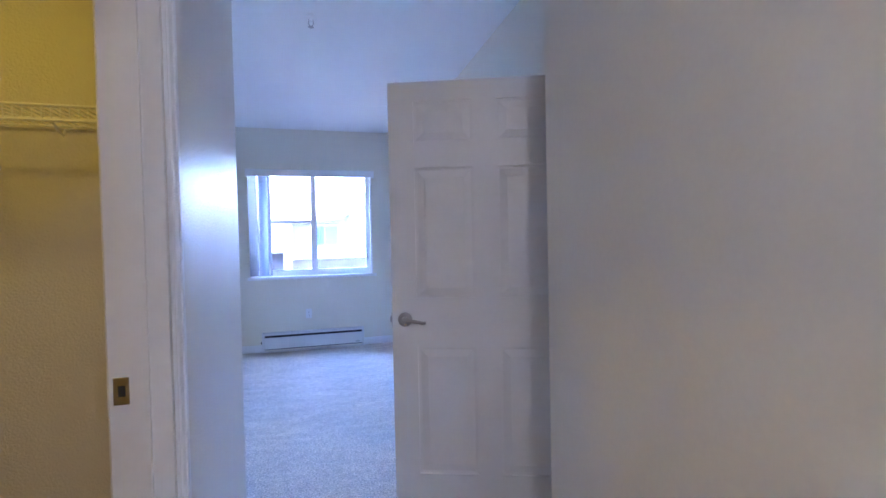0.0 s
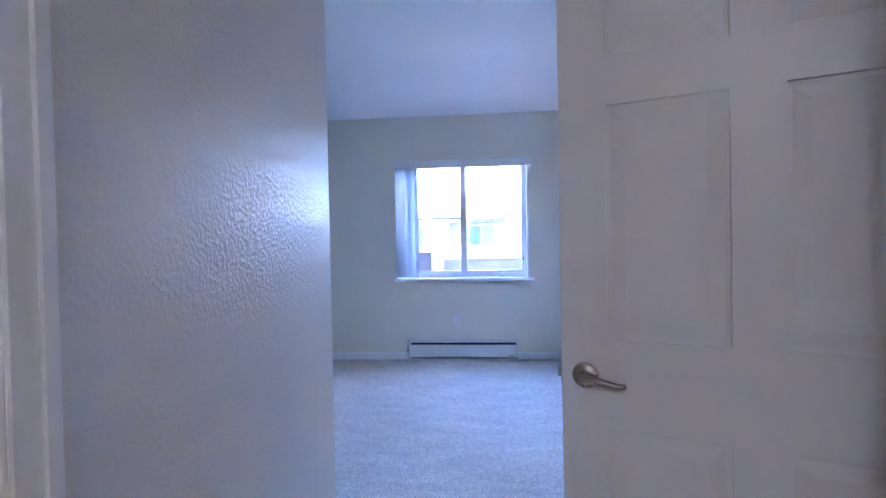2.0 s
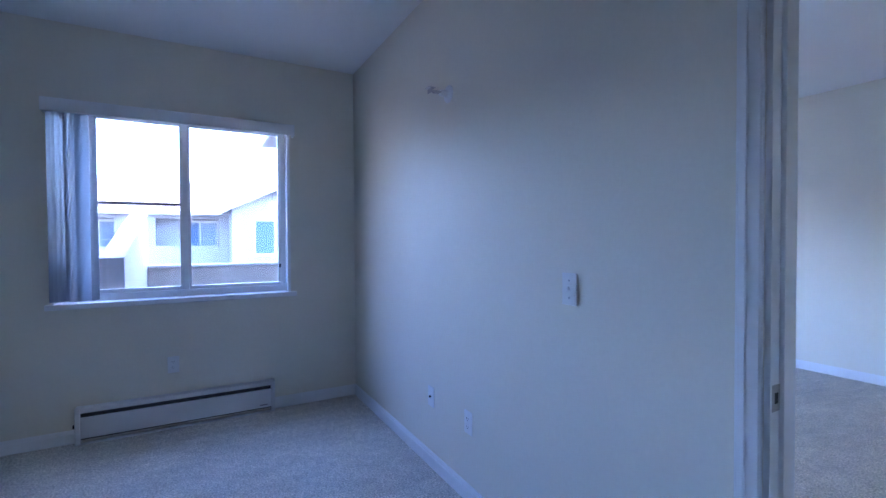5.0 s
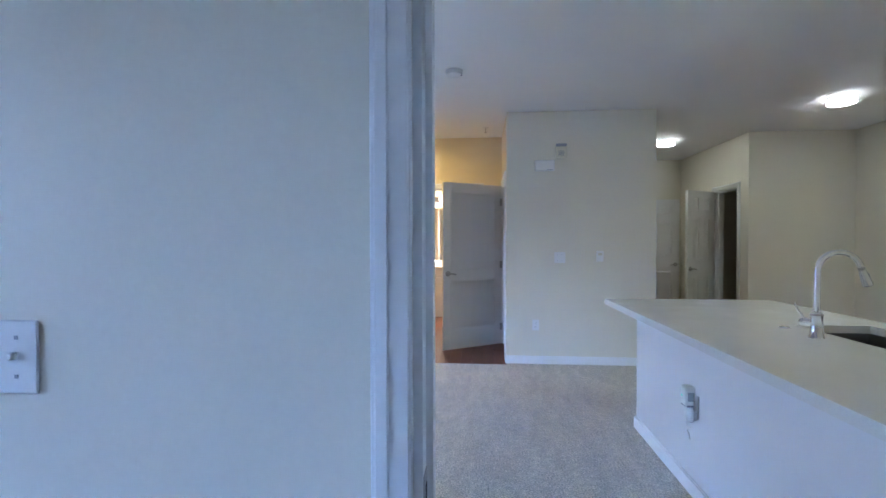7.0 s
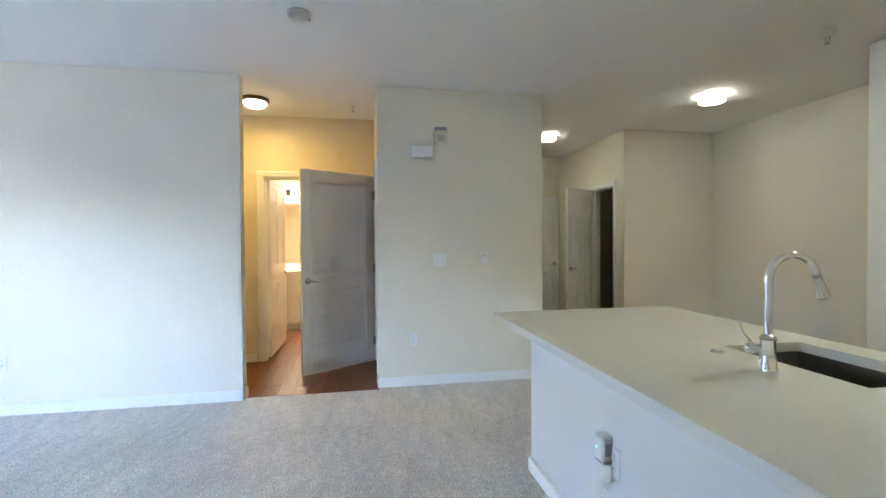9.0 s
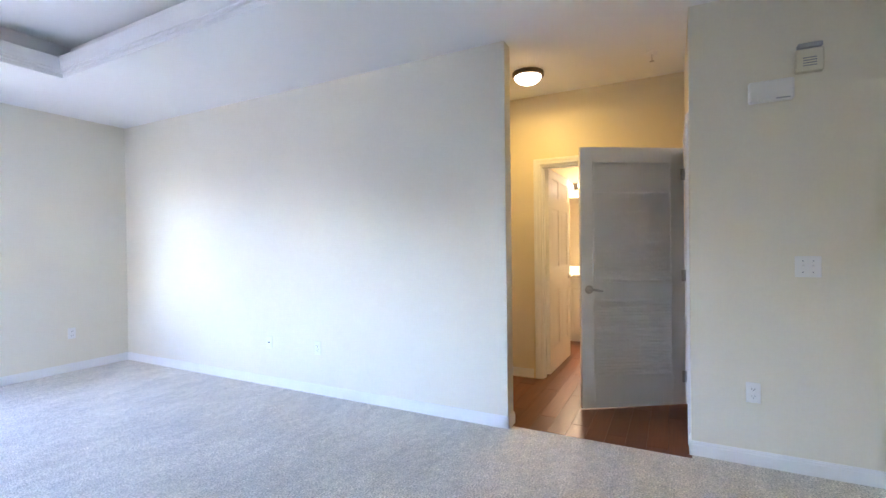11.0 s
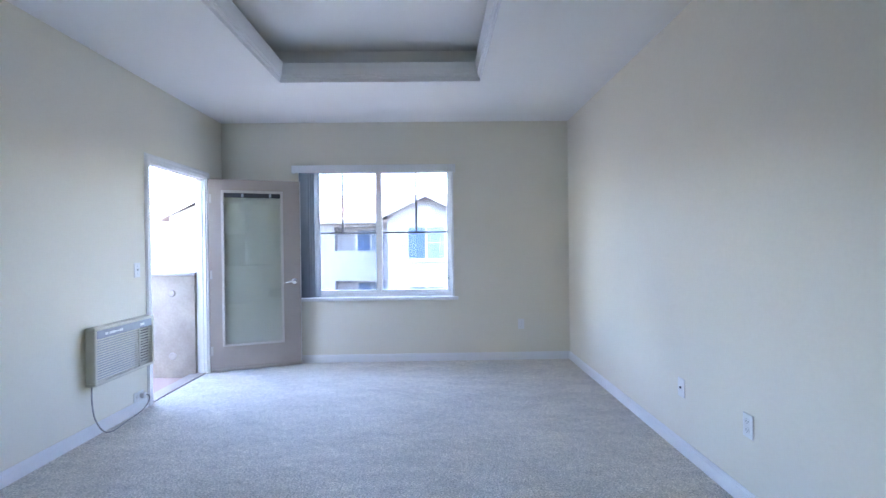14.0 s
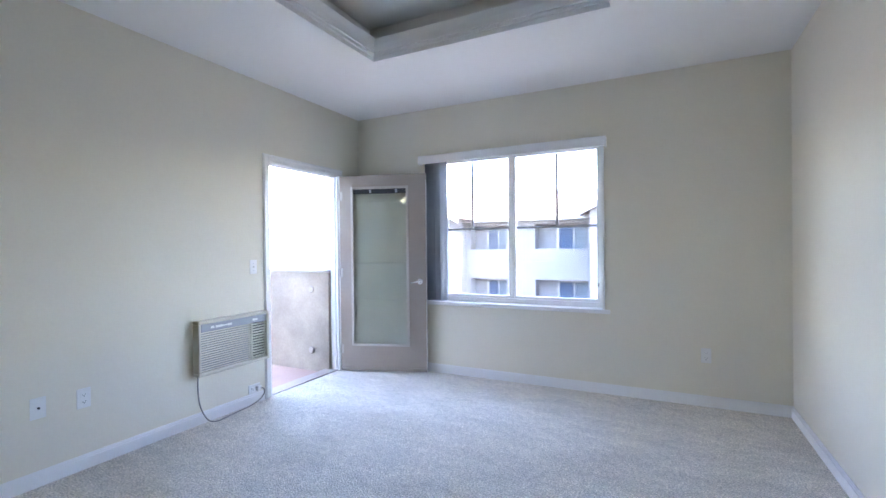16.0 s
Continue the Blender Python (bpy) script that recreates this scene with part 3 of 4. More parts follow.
window("window_2", 2.54, 4.28, 0.72, 2.185, 5.87, 3.43, [(2.62, 3.40, 1.459, 1.479), (3.47, 4.22, 1.459, 1.479), (3.001, 3.023, 1.479, 2.15), (3.851, 3.873, 1.479, 2.15)], "white sliding living room window with glazing bars")


def blind(x0, x1, zt, y0, vanes, zb, label):
    b = thing("vertical_blind", pose(0, 0, 0), label, "blind")
    part("valance", boxes((x0, x1, y0 - 0.085, y0 - 0.072, zt - 0.085, zt), (x0, x0 + 0.012, y0 - 0.072, y0 - 0.001, zt - 0.085, zt), (x1 - 0.012, x1, y0 - 0.072, y0 - 0.001, zt - 0.085, zt), bev=0.003), M_TRIM, b, "white valance")
    part("headrail", boxes((x0 + 0.02, x1 - 0.02, y0 - 0.06, y0 - 0.02, zt - 0.05, zt - 0.015)), M_TRIM, b)
    bm = bmesh.new()
    n = 6
    cols = []
    for i in range(n + 1):
        u = -0.043 + 0.086 * i / n
        c = 0.006 * (1 - (u / 0.043) ** 2)
        cols.append([bm.verts.new((u, c, z)) for z in (zb, zt - 0.05)])
    for a, c in zip(cols, cols[1:]):
        bm.faces.new((a[0], c[0], c[1], a[1]))
    bmesh.ops.solidify(bm, geom=bm.faces[:], thickness=0.0012)
    me = mesh_of("vane", bm, M_VANE, True)
    for i, (x, a) in enumerate(vanes):
        v = new("vane", me)
        v.parent = b
        v.matrix_basis = pose(x, y0 - 0.040, 0, 0, 0, a)
    return b


blind(-0.555, 0.965, 2.215, 3.57, [(-0.515 + 0.019 * i, 74 + (i * 37) % 17) for i in range(6)] + [(-0.40, 62), (-0.355, 38), (-0.30, 70)], 0.93, "white valance with grey vertical vanes drawn aside")
blind(2.485, 4.315, 2.225, 5.87, [(2.580 + 0.015 * i, 70 + (i * 41) % 20) for i in range(8)] + [(2.685, 52), (2.715, 66), (2.742, 80), (2.765, 74)], 0.745, "white valance with grey vertical vanes drawn aside")


# ---------- small wall fittings ----------
def plate_bm(w, h, d=0.006):
    return boxes((-w / 2, w / 2, -d, -0.0005, -h / 2, h / 2), bev=0.0022)


def outlet(m, label="white duplex wall outlet"):
    o = thing("wall_outlet", m, label, "outlet", "wall outlets")
    part("plate", plate_bm(0.072, 0.117), M_PLASTIC, o)
    for z in (-0.021, 0.021):
        s = part("socket", boxes((-0.017, 0.017, -0.0085, -0.006, z - 0.014, z + 0.014), bev=0.002), M_PLASTIC, o)
        part("slots", boxes((-0.008, -0.006, -0.0092, -0.0085, z - 0.003, z + 0.006), (0.006, 0.008, -0.0092, -0.0085, z - 0.003, z + 0.006), (-0.002, 0.002, -0.0092, -0.0085, z - 0.010, z - 0.006)), M_SLOT, s)
    return o


def jack(m, label="white cable jack wall plate"):
    o = thing("jack_plate", m, label, "wall plate", "wall outlets")
    part("plate", plate_bm(0.072, 0.117), M_PLASTIC, o)
    bm = bmesh.new()
    lathe(bm, [(0.006, 0.006), (0.006, 0.015), (0.003, 0.015), (0, 0.012)], 12, (0, 0, 0), (0, -1, 0))
    part("connector", bm, M_SLOT, o, "dark round connector")
    return o


def switch(m, gangs=1, label="white toggle light switch"):
    o = thing("light_switch", m, label, "switch", "light switches")
    w = 0.072 + 0.046 * (gangs - 1)
    part("plate", plate_bm(w, 0.117), M_PLASTIC, o)
    for i in range(gangs):
        x = (i - (gangs - 1) / 2) * 0.046
        bm = boxes((x - 0.005, x + 0.005, -0.018, -0.006, -0.003, 0.009), bev=0.002)
        part("toggle", bm, M_PLASTIC, o)
        for z in (-0.031, 0.031):
            part("screw", boxes((x - 0.003, x + 0.003, -0.0068, -0.006, z - 0.003, z + 0.003)), M_GREY, o)
    return o


# local -y faces the room
EAST, NORTH, WEST = -90, 0, 90   # walls on the east, north, west side of the viewer's room
outlet(pose(0.128, 3.57, 0.438, 0, 0, 0))
jack(pose(1.465, 2.155, 0.408, 0, 0, 90 - 180), "white jack wall plate on the bedroom wall")
outlet(pose(1.465, 1.75, 0.398, 0, 0, -90))
switch(pose(1.465, 1.055, 1.132, 0, 0, -90), 1, "white toggle light switch beside the bedroom door")
outlet(pose(5.05, 5.87, 0.405, 0, 0, 0))
jack(pose(5.607, 3.52, 0.405, 0, 0, -90), "white jack wall plate on the living room wall")
outlet(pose(5.607, 2.922, 0.405, 0, 0, -90))
outlet(pose(1.675, 3.176, 0.42, 0, 0, 90))
jack(pose(1.675, 2.96, 0.43, 0, 0, 90))
switch(pose(1.675, 4.405, 1.14, 0, 0, 90), 1, "white toggle light switch beside the balcony door")
switch(pose(5.72, -0.527, 1.15, 0, 0, -90), 2, "white double toggle light switch")
outlet(pose(5.72, -0.272, 0.42, 0, 0, -90))
th = thing("thermostat", pose(5.72, -0.945, 1.165, 0, 0, -90), "small white wall thermostat", "thermostat")
part("body", boxes((-0.036, 0.036, -0.024, -0.0005, -0.056, 0.056), bev=0.004), M_PLASTIC, th)
part("dial", boxes((-0.020, 0.020, -0.027, -0.024, 0.010, 0.034), bev=0.002), M_IVORY, th)
ch = thing("door_chime", pose(5.72, -0.362, 2.135, 0, 0, -90), "white plastic door chime box", "chime")
part("body", boxes((-0.105, 0.105, -0.048, -0.0005, -0.058, 0.058), bev=0.008), M_PLASTIC, ch)
part("grille", boxes((0.02, 0.085, -0.050, -0.048, -0.052, -0.046)), M_GREY, ch)
al = thing("alarm_sounder", pose(5.72, -0.535, 2.285, 0, 0, -90), "ivory fire alarm sounder with a grey strobe", "alarm")
part("body", boxes((-0.062, 0.062, -0.040, -0.0005, -0.075, 0.050), bev=0.006), M_IVORY, al)
part("strobe", boxes((-0.055, 0.055, -0.052, -0.012, 0.050, 0.078), bev=0.006), M_GREY, al, "grey strobe lens")
part("horn_slots", boxes(*[(-0.03, 0.03, -0.0415, -0.040, -0.045 + 0.014 * i, -0.040 + 0.014 * i) for i in range(4)]), M_MARK, al)


def sidewall_sprinkler(m):
    s = thing("sidewall_sprinkler", m, "white sidewall fire sprinkler", "sprinkler")
    bm = bmesh.new()
    lathe(bm, [(0, 0.0005), (0.042, 0.0005), (0.042, 0.004), (0.030, 0.010), (0.018, 0.014), (0.014, 0.05), (0, 0.05)], 24, (0, 0, 0), (0, -1, 0))
    part("escutcheon", bm, M_PLASTIC, s, smooth=True)
    bm = bmesh.new()
    for x in (-0.012, 0.012):
        tube(bm, [(x, -0.048, 0), (x * 1.3, -0.075, 0), (0, -0.100, 0)], 0.0035, 6)
    tube(bm, [(0, -0.048, 0), (0, -0.098, 0)], 0.004, 6)
    part("frame_arms", bm, M_NICKEL, s)
    part("deflector", boxes((-0.022, 0.022, -0.104, -0.101, -0.010, 0.012), (-0.022, 0.022, -0.120, -0.082, 0.012, 0.0145), bev=0.001), M_NICKEL, s)
    return s


sidewall_sprinkler(pose(1.465, 1.935, 2.085, 0, 0, -90) @ Matrix.Scale(1.1, 4))


def pendent_sprinkler(x, y, label, cup=False):
    s = thing("ceiling_sprinkler", pose(x, y, H, 0, 0, 0), label, "sprinkler", "ceiling sprinklers")
    bm = bmesh.new()
    if cup:
        lathe(bm, [(0, -0.0005), (0.052, -0.0005), (0.052, -0.008), (0.047, -0.024), (0.034, -0.044), (0.020, -0.048), (0.012, -0.040), (0, -0.040)], 28)
    else:
        lathe(bm, [(0, -0.0005), (0.040, -0.0005), (0.040, -0.005), (0.024, -0.014), (0.012, -0.016), (0.012, -0.03), (0, -0.03)], 24)
    part("escutcheon", bm, M_PLASTIC, s, smooth=True)
    bm = bmesh.new()
    k = -0.028 if cup else 0.0
    for a in (-0.012, 0.012):
        tube(bm, [(a, 0, k - 0.008), (a * 1.2, 0, k - 0.045), (0, 0, k - 0.060)], 0.003, 6)
    lathe(bm, [(0, k - 0.060), (0.017, k - 0.061), (0.017, k - 0.063), (0, k - 0.063)], 16)
    part("head", bm, M_NICKEL, s)
    return s


pendent_sprinkler(0.277, 0.65, "white ceiling sprinkler in the bedroom")
pendent_sprinkler(6.335, 0.262, "ceiling sprinkler in the hall")
pendent_sprinkler(4.18, -2.92, "white ceiling sprinkler with a deep cup over the kitchen", True)
sd = thing("smoke_detector", pose(4.505, 0.537, H, 0, 0, 0), "round white smoke detector on the ceiling", "smoke detector")
bm = bmesh.new()
lathe(bm, [(0, -0.0005), (0.072, -0.0005), (0.072, -0.012), (0.066, -0.016), (0.062, -0.034), (0.040, -0.044), (0, -0.046)], 32)
part("body", bm, M_PLASTIC, sd, smooth=True)
part("vent", boxes((-0.012, 0.012, -0.064, -0.05, -0.038, -0.028)), M_MARK, sd)


def dome_lamp(x, y):
    l = thing("ceiling_lamp", pose(x, y, H, 0, 0, 0) @ Matrix.Scale(0.88, 4), "round flush ceiling lamp with bronze rim, lit", "ceiling lamp")
    bm = bmesh.new()
    lathe(bm, [(0, -0.0005), (0.145, -0.0005), (0.150, -0.03), (0.140, -0.040), (0.125, -0.042)], 36)
    part("rim", bm, M_BRONZE, l, smooth=True)
    bm = bmesh.new()
    lathe(bm, [(0.124, -0.040), (0.118, -0.062), (0.09, -0.088), (0.05, -0.104), (0, -0.108)], 36)
    part("shade", bm, M_GLOW, l, "glowing frosted glass bowl", smooth=True)


def drum_lamp(x, y):
    l = thing("ceiling_lamp", pose(x, y, H, 0, 0, 0) @ Matrix.Scale(0.72, 4), "round flush drum ceiling lamp with chrome bands, lit", "ceiling lamp", "drum ceiling lamps")
    bm = bmesh.new()
    lathe(bm, [(0, -0.0005), (0.165, -0.0005), (0.165, -0.018), (0.158, -0.02)], 36)
    part("base_plate", bm, M_NICKEL, l, smooth=True)
    bm = bmesh.new()
    lathe(bm, [(0.155, -0.018), (0.160, -0.030), (0.160, -0.075), (0.150, -0.092), (0.10, -0.100), (0, -0.102)], 36)
    part("shade", bm, M_GLOWN, l, "glowing frosted glass drum", smooth=True)
    bm = bmesh.new()
    lathe(bm, [(0.161, -0.066), (0.170, -0.066), (0.170, -0.080), (0.161, -0.080)], 36)
    part("band", bm, M_CHROME, l, smooth=True)
    bm = bmesh.new()
    lathe(bm, [(0.161, -0.028), (0.170, -0.028), (0.170, -0.036), (0.161, -0.036)], 36)
    part("band", bm, M_CHROME, l, smooth=True)


dome_lamp(6.26, 1.195)
# Unseen fixture, made up to give the dressing area's light a body.
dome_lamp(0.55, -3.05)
drum_lamp(5.50, -3.18)
drum_lamp(7.29, -2.24)
drum_lamp(3.10, -2.55)


# ---------- bedroom heater ----------
def heater(x0, x1, y0):
    h = thing("baseboard_heater", pose((x0 + x1) / 2, y0, 0, 0, 0, 0), "white enamel electric baseboard heater under the window", "heater")
    w = (x1 - x0) / 2
    part("back_plate", boxes((-w, w, -0.012, -0.0006, 0.015, 0.234)), M_HEAT, h)
    part("hood", boxes((-w, w, -0.062, -0.012, 0.217, 0.234), (-w, w, -0.066, -0.058, 0.204, 0.234), bev=0.003), M_HEAT, h)
    part("front_panel", boxes((-w + 0.03, w - 0.03, -0.068, -0.060, 0.040, 0.178), bev=0.003), M_HEAT, h, "white front panel")
    part("heating_element", boxes((-w + 0.02, w - 0.02, -0.055, -0.014, 0.03, 0.20)), M_DARK, h, "dark heating element behind the slots")
    for s in (-1, 1):
        a = sorted((s * w, s * (w - 0.03)))
        part("end_cap", boxes((a[0], a[1], -0.070, -0.0006, 0.0, 0.237), bev=0.004), M_HEAT, h)
    part("bottom_rail", boxes((-w + 0.03, w - 0.03, -0.066, -0.050, 0.0, 0.012)), M_HEAT, h)
    part("badge", boxes((w - 0.11, w - 0.055, -0.0695, -0.068, 0.058, 0.066)), M_MARK, h, "small dark printed badge")
    bm = bmesh.new()
    lathe(bm, [(0.014, 0), (0.012, 0.014), (0, 0.016)], 14, (-w, -0.035, 0.115), (-1, 0, 0))
    part("thermostat_knob", bm, M_DARK, h, "dark thermostat knob")


heater(-0.42, 0.80, 3.57)


# ---------- closet shelf ----------
def wire_shelf():
    s = thing("wire_shelf", pose(0, 0, 0), "white coated wire closet shelf with braces", "shelf")
    yw, d, z = -0.232, 0.305, 1.785
    x0, x1 = -2.09, -0.19
    for y, zz in ((yw - d, z), (yw - d, z - 0.048), (yw - 0.012, z), (yw - d * 0.5, z - 0.006)):
        bm = bmesh.new()
        tube(bm, [(x0, y, zz), (x1, y, zz)], 0.005, 8)
        part("rail", bm, M_WIRE, s)
    bm = bmesh.new()
    tube(bm, [(0, yw - 0.012, z + 0.004), (0, yw - d, z + 0.004), (0, yw - d, z - 0.048)], 0.0023, 5)
    me = mesh_of("wire", bm, M_WIRE)
    for i in range(int((x1 - x0) / 0.0255)):
        w = new("wire", me)
        w.parent = s
        w.matrix_basis = pose(x0 + 0.012 + i * 0.0255, 0, 0)
    for x in (-1.85, -0.92, -0.30):
        bm = bmesh.new()
        tube(bm, [(x, yw - d + 0.004, z - 0.008), (x, yw - 0.006, 1.50)], 0.0075, 8)
        bx(bm, x - 0.010, x + 0.010, yw - 0.005, yw, 1.455, 1.515)
        part("brace", bm, M_WIRE, s)
    for x in (-0.86, -0.52):
        bm = bmesh.new()
        pts = [(x, yw - d, z - 0.045), (x + 0.004, yw - d + 0.02, z - 0.075), (x + 0.004, yw - d + 0.055, z - 0.085), (x, yw - d + 0.075, z - 0.062), (x, yw - 0.10, z - 0.02), (x, yw - 0.02, z - 0.012)]
        tube(bm, pts, 0.0042, 8)
        part("hook", bm, M_WIRE, s)
    for i in range(7):
        x = x0 + 0.1 + i * 0.28
        part("wall_clip", boxes((x - 0.009, x + 0.009, yw - 0.020, yw, z - 0.012, z + 0.010), bev=0.002), M_WIRE, s)


wire_shelf()


# ---------- air conditioner ----------
def air_conditioner(m, W=0.645, Hh=0.405, D=0.070):
    a = thing("air_conditioner", m, "beige through-wall air conditioner with louvred grille", "air conditioner")
    w = W / 2
    part("bezel", boxes((-w, w, -D, -0.0005, 0, 0.024), (-w, w, -D, -0.0005, Hh - 0.024, Hh), (-w, -w + 0.024, -D, -0.0005, 0.024, Hh - 0.024), (w - 0.024, w, -D, -0.0005, 0.024, Hh - 0.024), bev=0.005), M_ACBODY, a)
    part("back_panel", boxes((-w + 0.024, w - 0.024, -0.030, -0.001, 0.024, Hh - 0.024)), M_GREY, a)
    part("control_strip", boxes((-w + 0.026, w - 0.026, -D + 0.004, -0.030, Hh - 0.082, Hh - 0.026), bev=0.003), M_GREY, a, "blue-grey control strip")
    for x0, x1 in ((-w + 0.10, -w + 0.13), (-w + 0.14, -w + 0.20), (-w + 0.24, -w + 0.28), (w - 0.17, w - 0.12)):
        part("control_button", boxes((x0, x1, -D + 0.001, -D + 0.004, Hh - 0.064, Hh - 0.046), bev=0.001), M_PLASTIC, a)
    part("badge", boxes((-w + 0.14, -w + 0.26, -D + 0.0015, -D + 0.004, Hh - 0.060, Hh - 0.050)), M_TRIM, a)
    xs = w - 0.175
    part("divider", boxes((xs - 0.008, xs + 0.008, -D + 0.004, -0.030, 0.026, Hh - 0.084)), M_ACBODY, a)
    n = 17
    bm = boxes((-w + 0.026, xs - 0.008, -0.010, 0.010, -0.0045, 0.0045))
    me = mesh_of("slat", bm, M_ACBODY)
    bm = boxes((xs + 0.008, w - 0.026, -0.010, 0.010, -0.002, 0.002))
    me2 = mesh_of("vane", bm, M_ACBODY)
    for i in range(n):
        s = new("slat", me)
        s.parent = a
        s.matrix_basis = pose(0, -D + 0.018, 0.034 + i * (Hh - 0.126) / (n - 1), -28, 0, 0)
    for i in range(13):
        s = new("vane", me2)
        s.parent = a
        s.matrix_basis = pose(0, -D + 0.022, 0.040 + i * (Hh - 0.138) / 12, 22, 0, 0)
    # Flat near-black sheet draws the shade behind the vanes by colour.
    part("vent_cavity", boxes((xs + 0.008, w - 0.026, -0.034, -0.030, 0.026, Hh - 0.084)), M_DARK, a, "near-black sheet for the vent's inner shade")
    part("case", boxes((-w + 0.014, w - 0.014, -0.0008, -0.0003, 0.01, Hh - 0.01)), M_ACBODY, a)
    return a


air_conditioner(pose(1.675, 4.183, 0.362, 0, 0, 90))
cord = thing("power_cord", pose(0, 0, 0), "grey rubber power cord hanging from the air conditioner", "cord")
bm = bmesh.new()
P = [Vector(p) for p in ((1.70, 3.885, 0.37), (1.702, 3.882, 0.25), (1.712, 3.895, 0.13), (1.735, 3.935, 0.035), (1.755, 3.985, 0.008), (1.750, 4.07, 0.006), (1.728, 4.20, 0.006), (1.718, 4.33, 0.010), (1.718, 4.41, 0.028), (1.722, 4.462, 0.070), (1.722, 4.462, 0.110), (1.712, 4.435, 0.125))]


def smooth_path(P, k=6):
    out = []
    for i in range(len(P) - 1):
        p0, p1, p2, p3 = P[max(i - 1, 0)], P[i], P[i + 1], P[min(i + 2, len(P) - 1)]
        for j in range(k):
            t = j / k
            out.append(0.5 * ((2 * p1) + (p2 - p0) * t + (2 * p0 - 5 * p1 + 4 * p2 - p3) * t * t + (3 * p1 - p0 - 3 * p2 + p3) * t ** 3))
    return out + [P[-1]]


tube(bm, smooth_path(P), 0.0048, 8)
part("cable", bm, M_CORD, cord, smooth=True)
part("plug", boxes((1.684, 1.716, 4.405, 4.447, 0.105, 0.145), bev=0.005), M_PLASTIC, cord, "pale plug")
ao = outlet(pose(1.675, 4.40, 0.125, 0, 90, 90), "white wall outlet low beside the balcony door")

# ---------- kitchen ----------
isl = thing("kitchen_island", pose(0, 0, 0), "white kitchen island base with baseboard", "kitchen island")
part("back_panel", boxes((1.59, 4.065, -0.80, -0.775, 0.0, 0.855)), M_CAB, isl)
part("end_panel", boxes((4.04, 4.065, -1.66, -0.80, 0.0, 0.855)), M_CAB, isl)
part("front_panel", boxes((1.59, 4.04, -1.66, -1.635, 0.09, 0.855)), M_CAB, isl)
part("plinth", boxes((1.59, 4.04, -1.60, -0.80, 0.02, 0.09)), M_CAB, isl)
part("kick", boxes((1.59, 4.080, -0.775, -0.761, 0.0, 0.078), (4.065, 4.080, -1.66, -0.775, 0.0, 0.078), (1.59, 4.075, -0.775, -0.766, 0.078, 0.086), bev=0.002), M_TRIM, isl, "white baseboard")
SX0, SX1, SY0, SY1 = 2.67, 3.20, -1.605, -1.25


def slab_with_hole(xs, ys, z0, z1):
    """A slab with a rectangular hole in its middle cell, one closed mesh."""
    bm = bmesh.new()
    v = {(i, j, k): bm.verts.new((xs[i], ys[j], (z0, z1)[k])) for i in range(4) for j in range(4) for k in range(2)}
    for i in range(3):
        for j in range(3):
            if (i, j) == (1, 1):
                continue
            for k in range(2):
                bm.faces.new((v[i, j, k], v[i + 1, j, k], v[i + 1, j + 1, k], v[i, j + 1, k]))
    for a in range(3):
        for e in (0, 3):
            bm.faces.new((v[a, e, 0], v[a + 1, e, 0], v[a + 1, e, 1], v[a, e, 1]))
            bm.faces.new((v[e, a, 0], v[e, a + 1, 0], v[e, a + 1, 1], v[e, a, 1]))
    for e in (1, 2):
        bm.faces.new((v[1, e, 0], v[2, e, 0], v[2, e, 1], v[1, e, 1]))
        bm.faces.new((v[e, 1, 0], v[e, 2, 0], v[e, 2, 1], v[e, 1, 1]))
    return bm


solid("countertop", slab_with_hole((1.59, SX0, SX1, 4.215), (-1.75, SY0, SY1, -0.595), 0.857, 0.895), M_QUARTZ, "pale speckled quartz countertop", "countertop", "thing")
sk = thing("kitchen_sink", pose(0, 0, 0), "undermount stainless steel sink", "sink")
bm = bmesh.new()
l0 = [(SX0 - 0.006, SY0 - 0.006), (SX1 + 0.006, SY0 - 0.006), (SX1 + 0.006, SY1 + 0.006), (SX0 - 0.006, SY1 + 0.006)]
rs = []
for ins, z in ((-0.02, 0.856), (0.0, 0.856), (0.006, 0.68), (0.03, 0.655), (0.06, 0.65)):
    rs.append([bm.verts.new((x + ins * (1 if x < 2.93 else -1), y + ins * (1 if y < -1.4 else -1), z)) for x, y in l0])
for a, b in zip(rs, rs[1:]):
    for k in range(4):
        bm.faces.new((a[k], a[(k + 1) % 4], b[(k + 1) % 4], b[k]))
bm.faces.new(rs[-1])
part("basin", bm, M_SINK, sk)
bm = bmesh.new()
lathe(bm, [(0.045, 0.651), (0.040, 0.654), (0.015, 0.652), (0, 0.652)], 20, (2.93, -1.43, 0))
part("drain", bm, M_CHROME, sk)


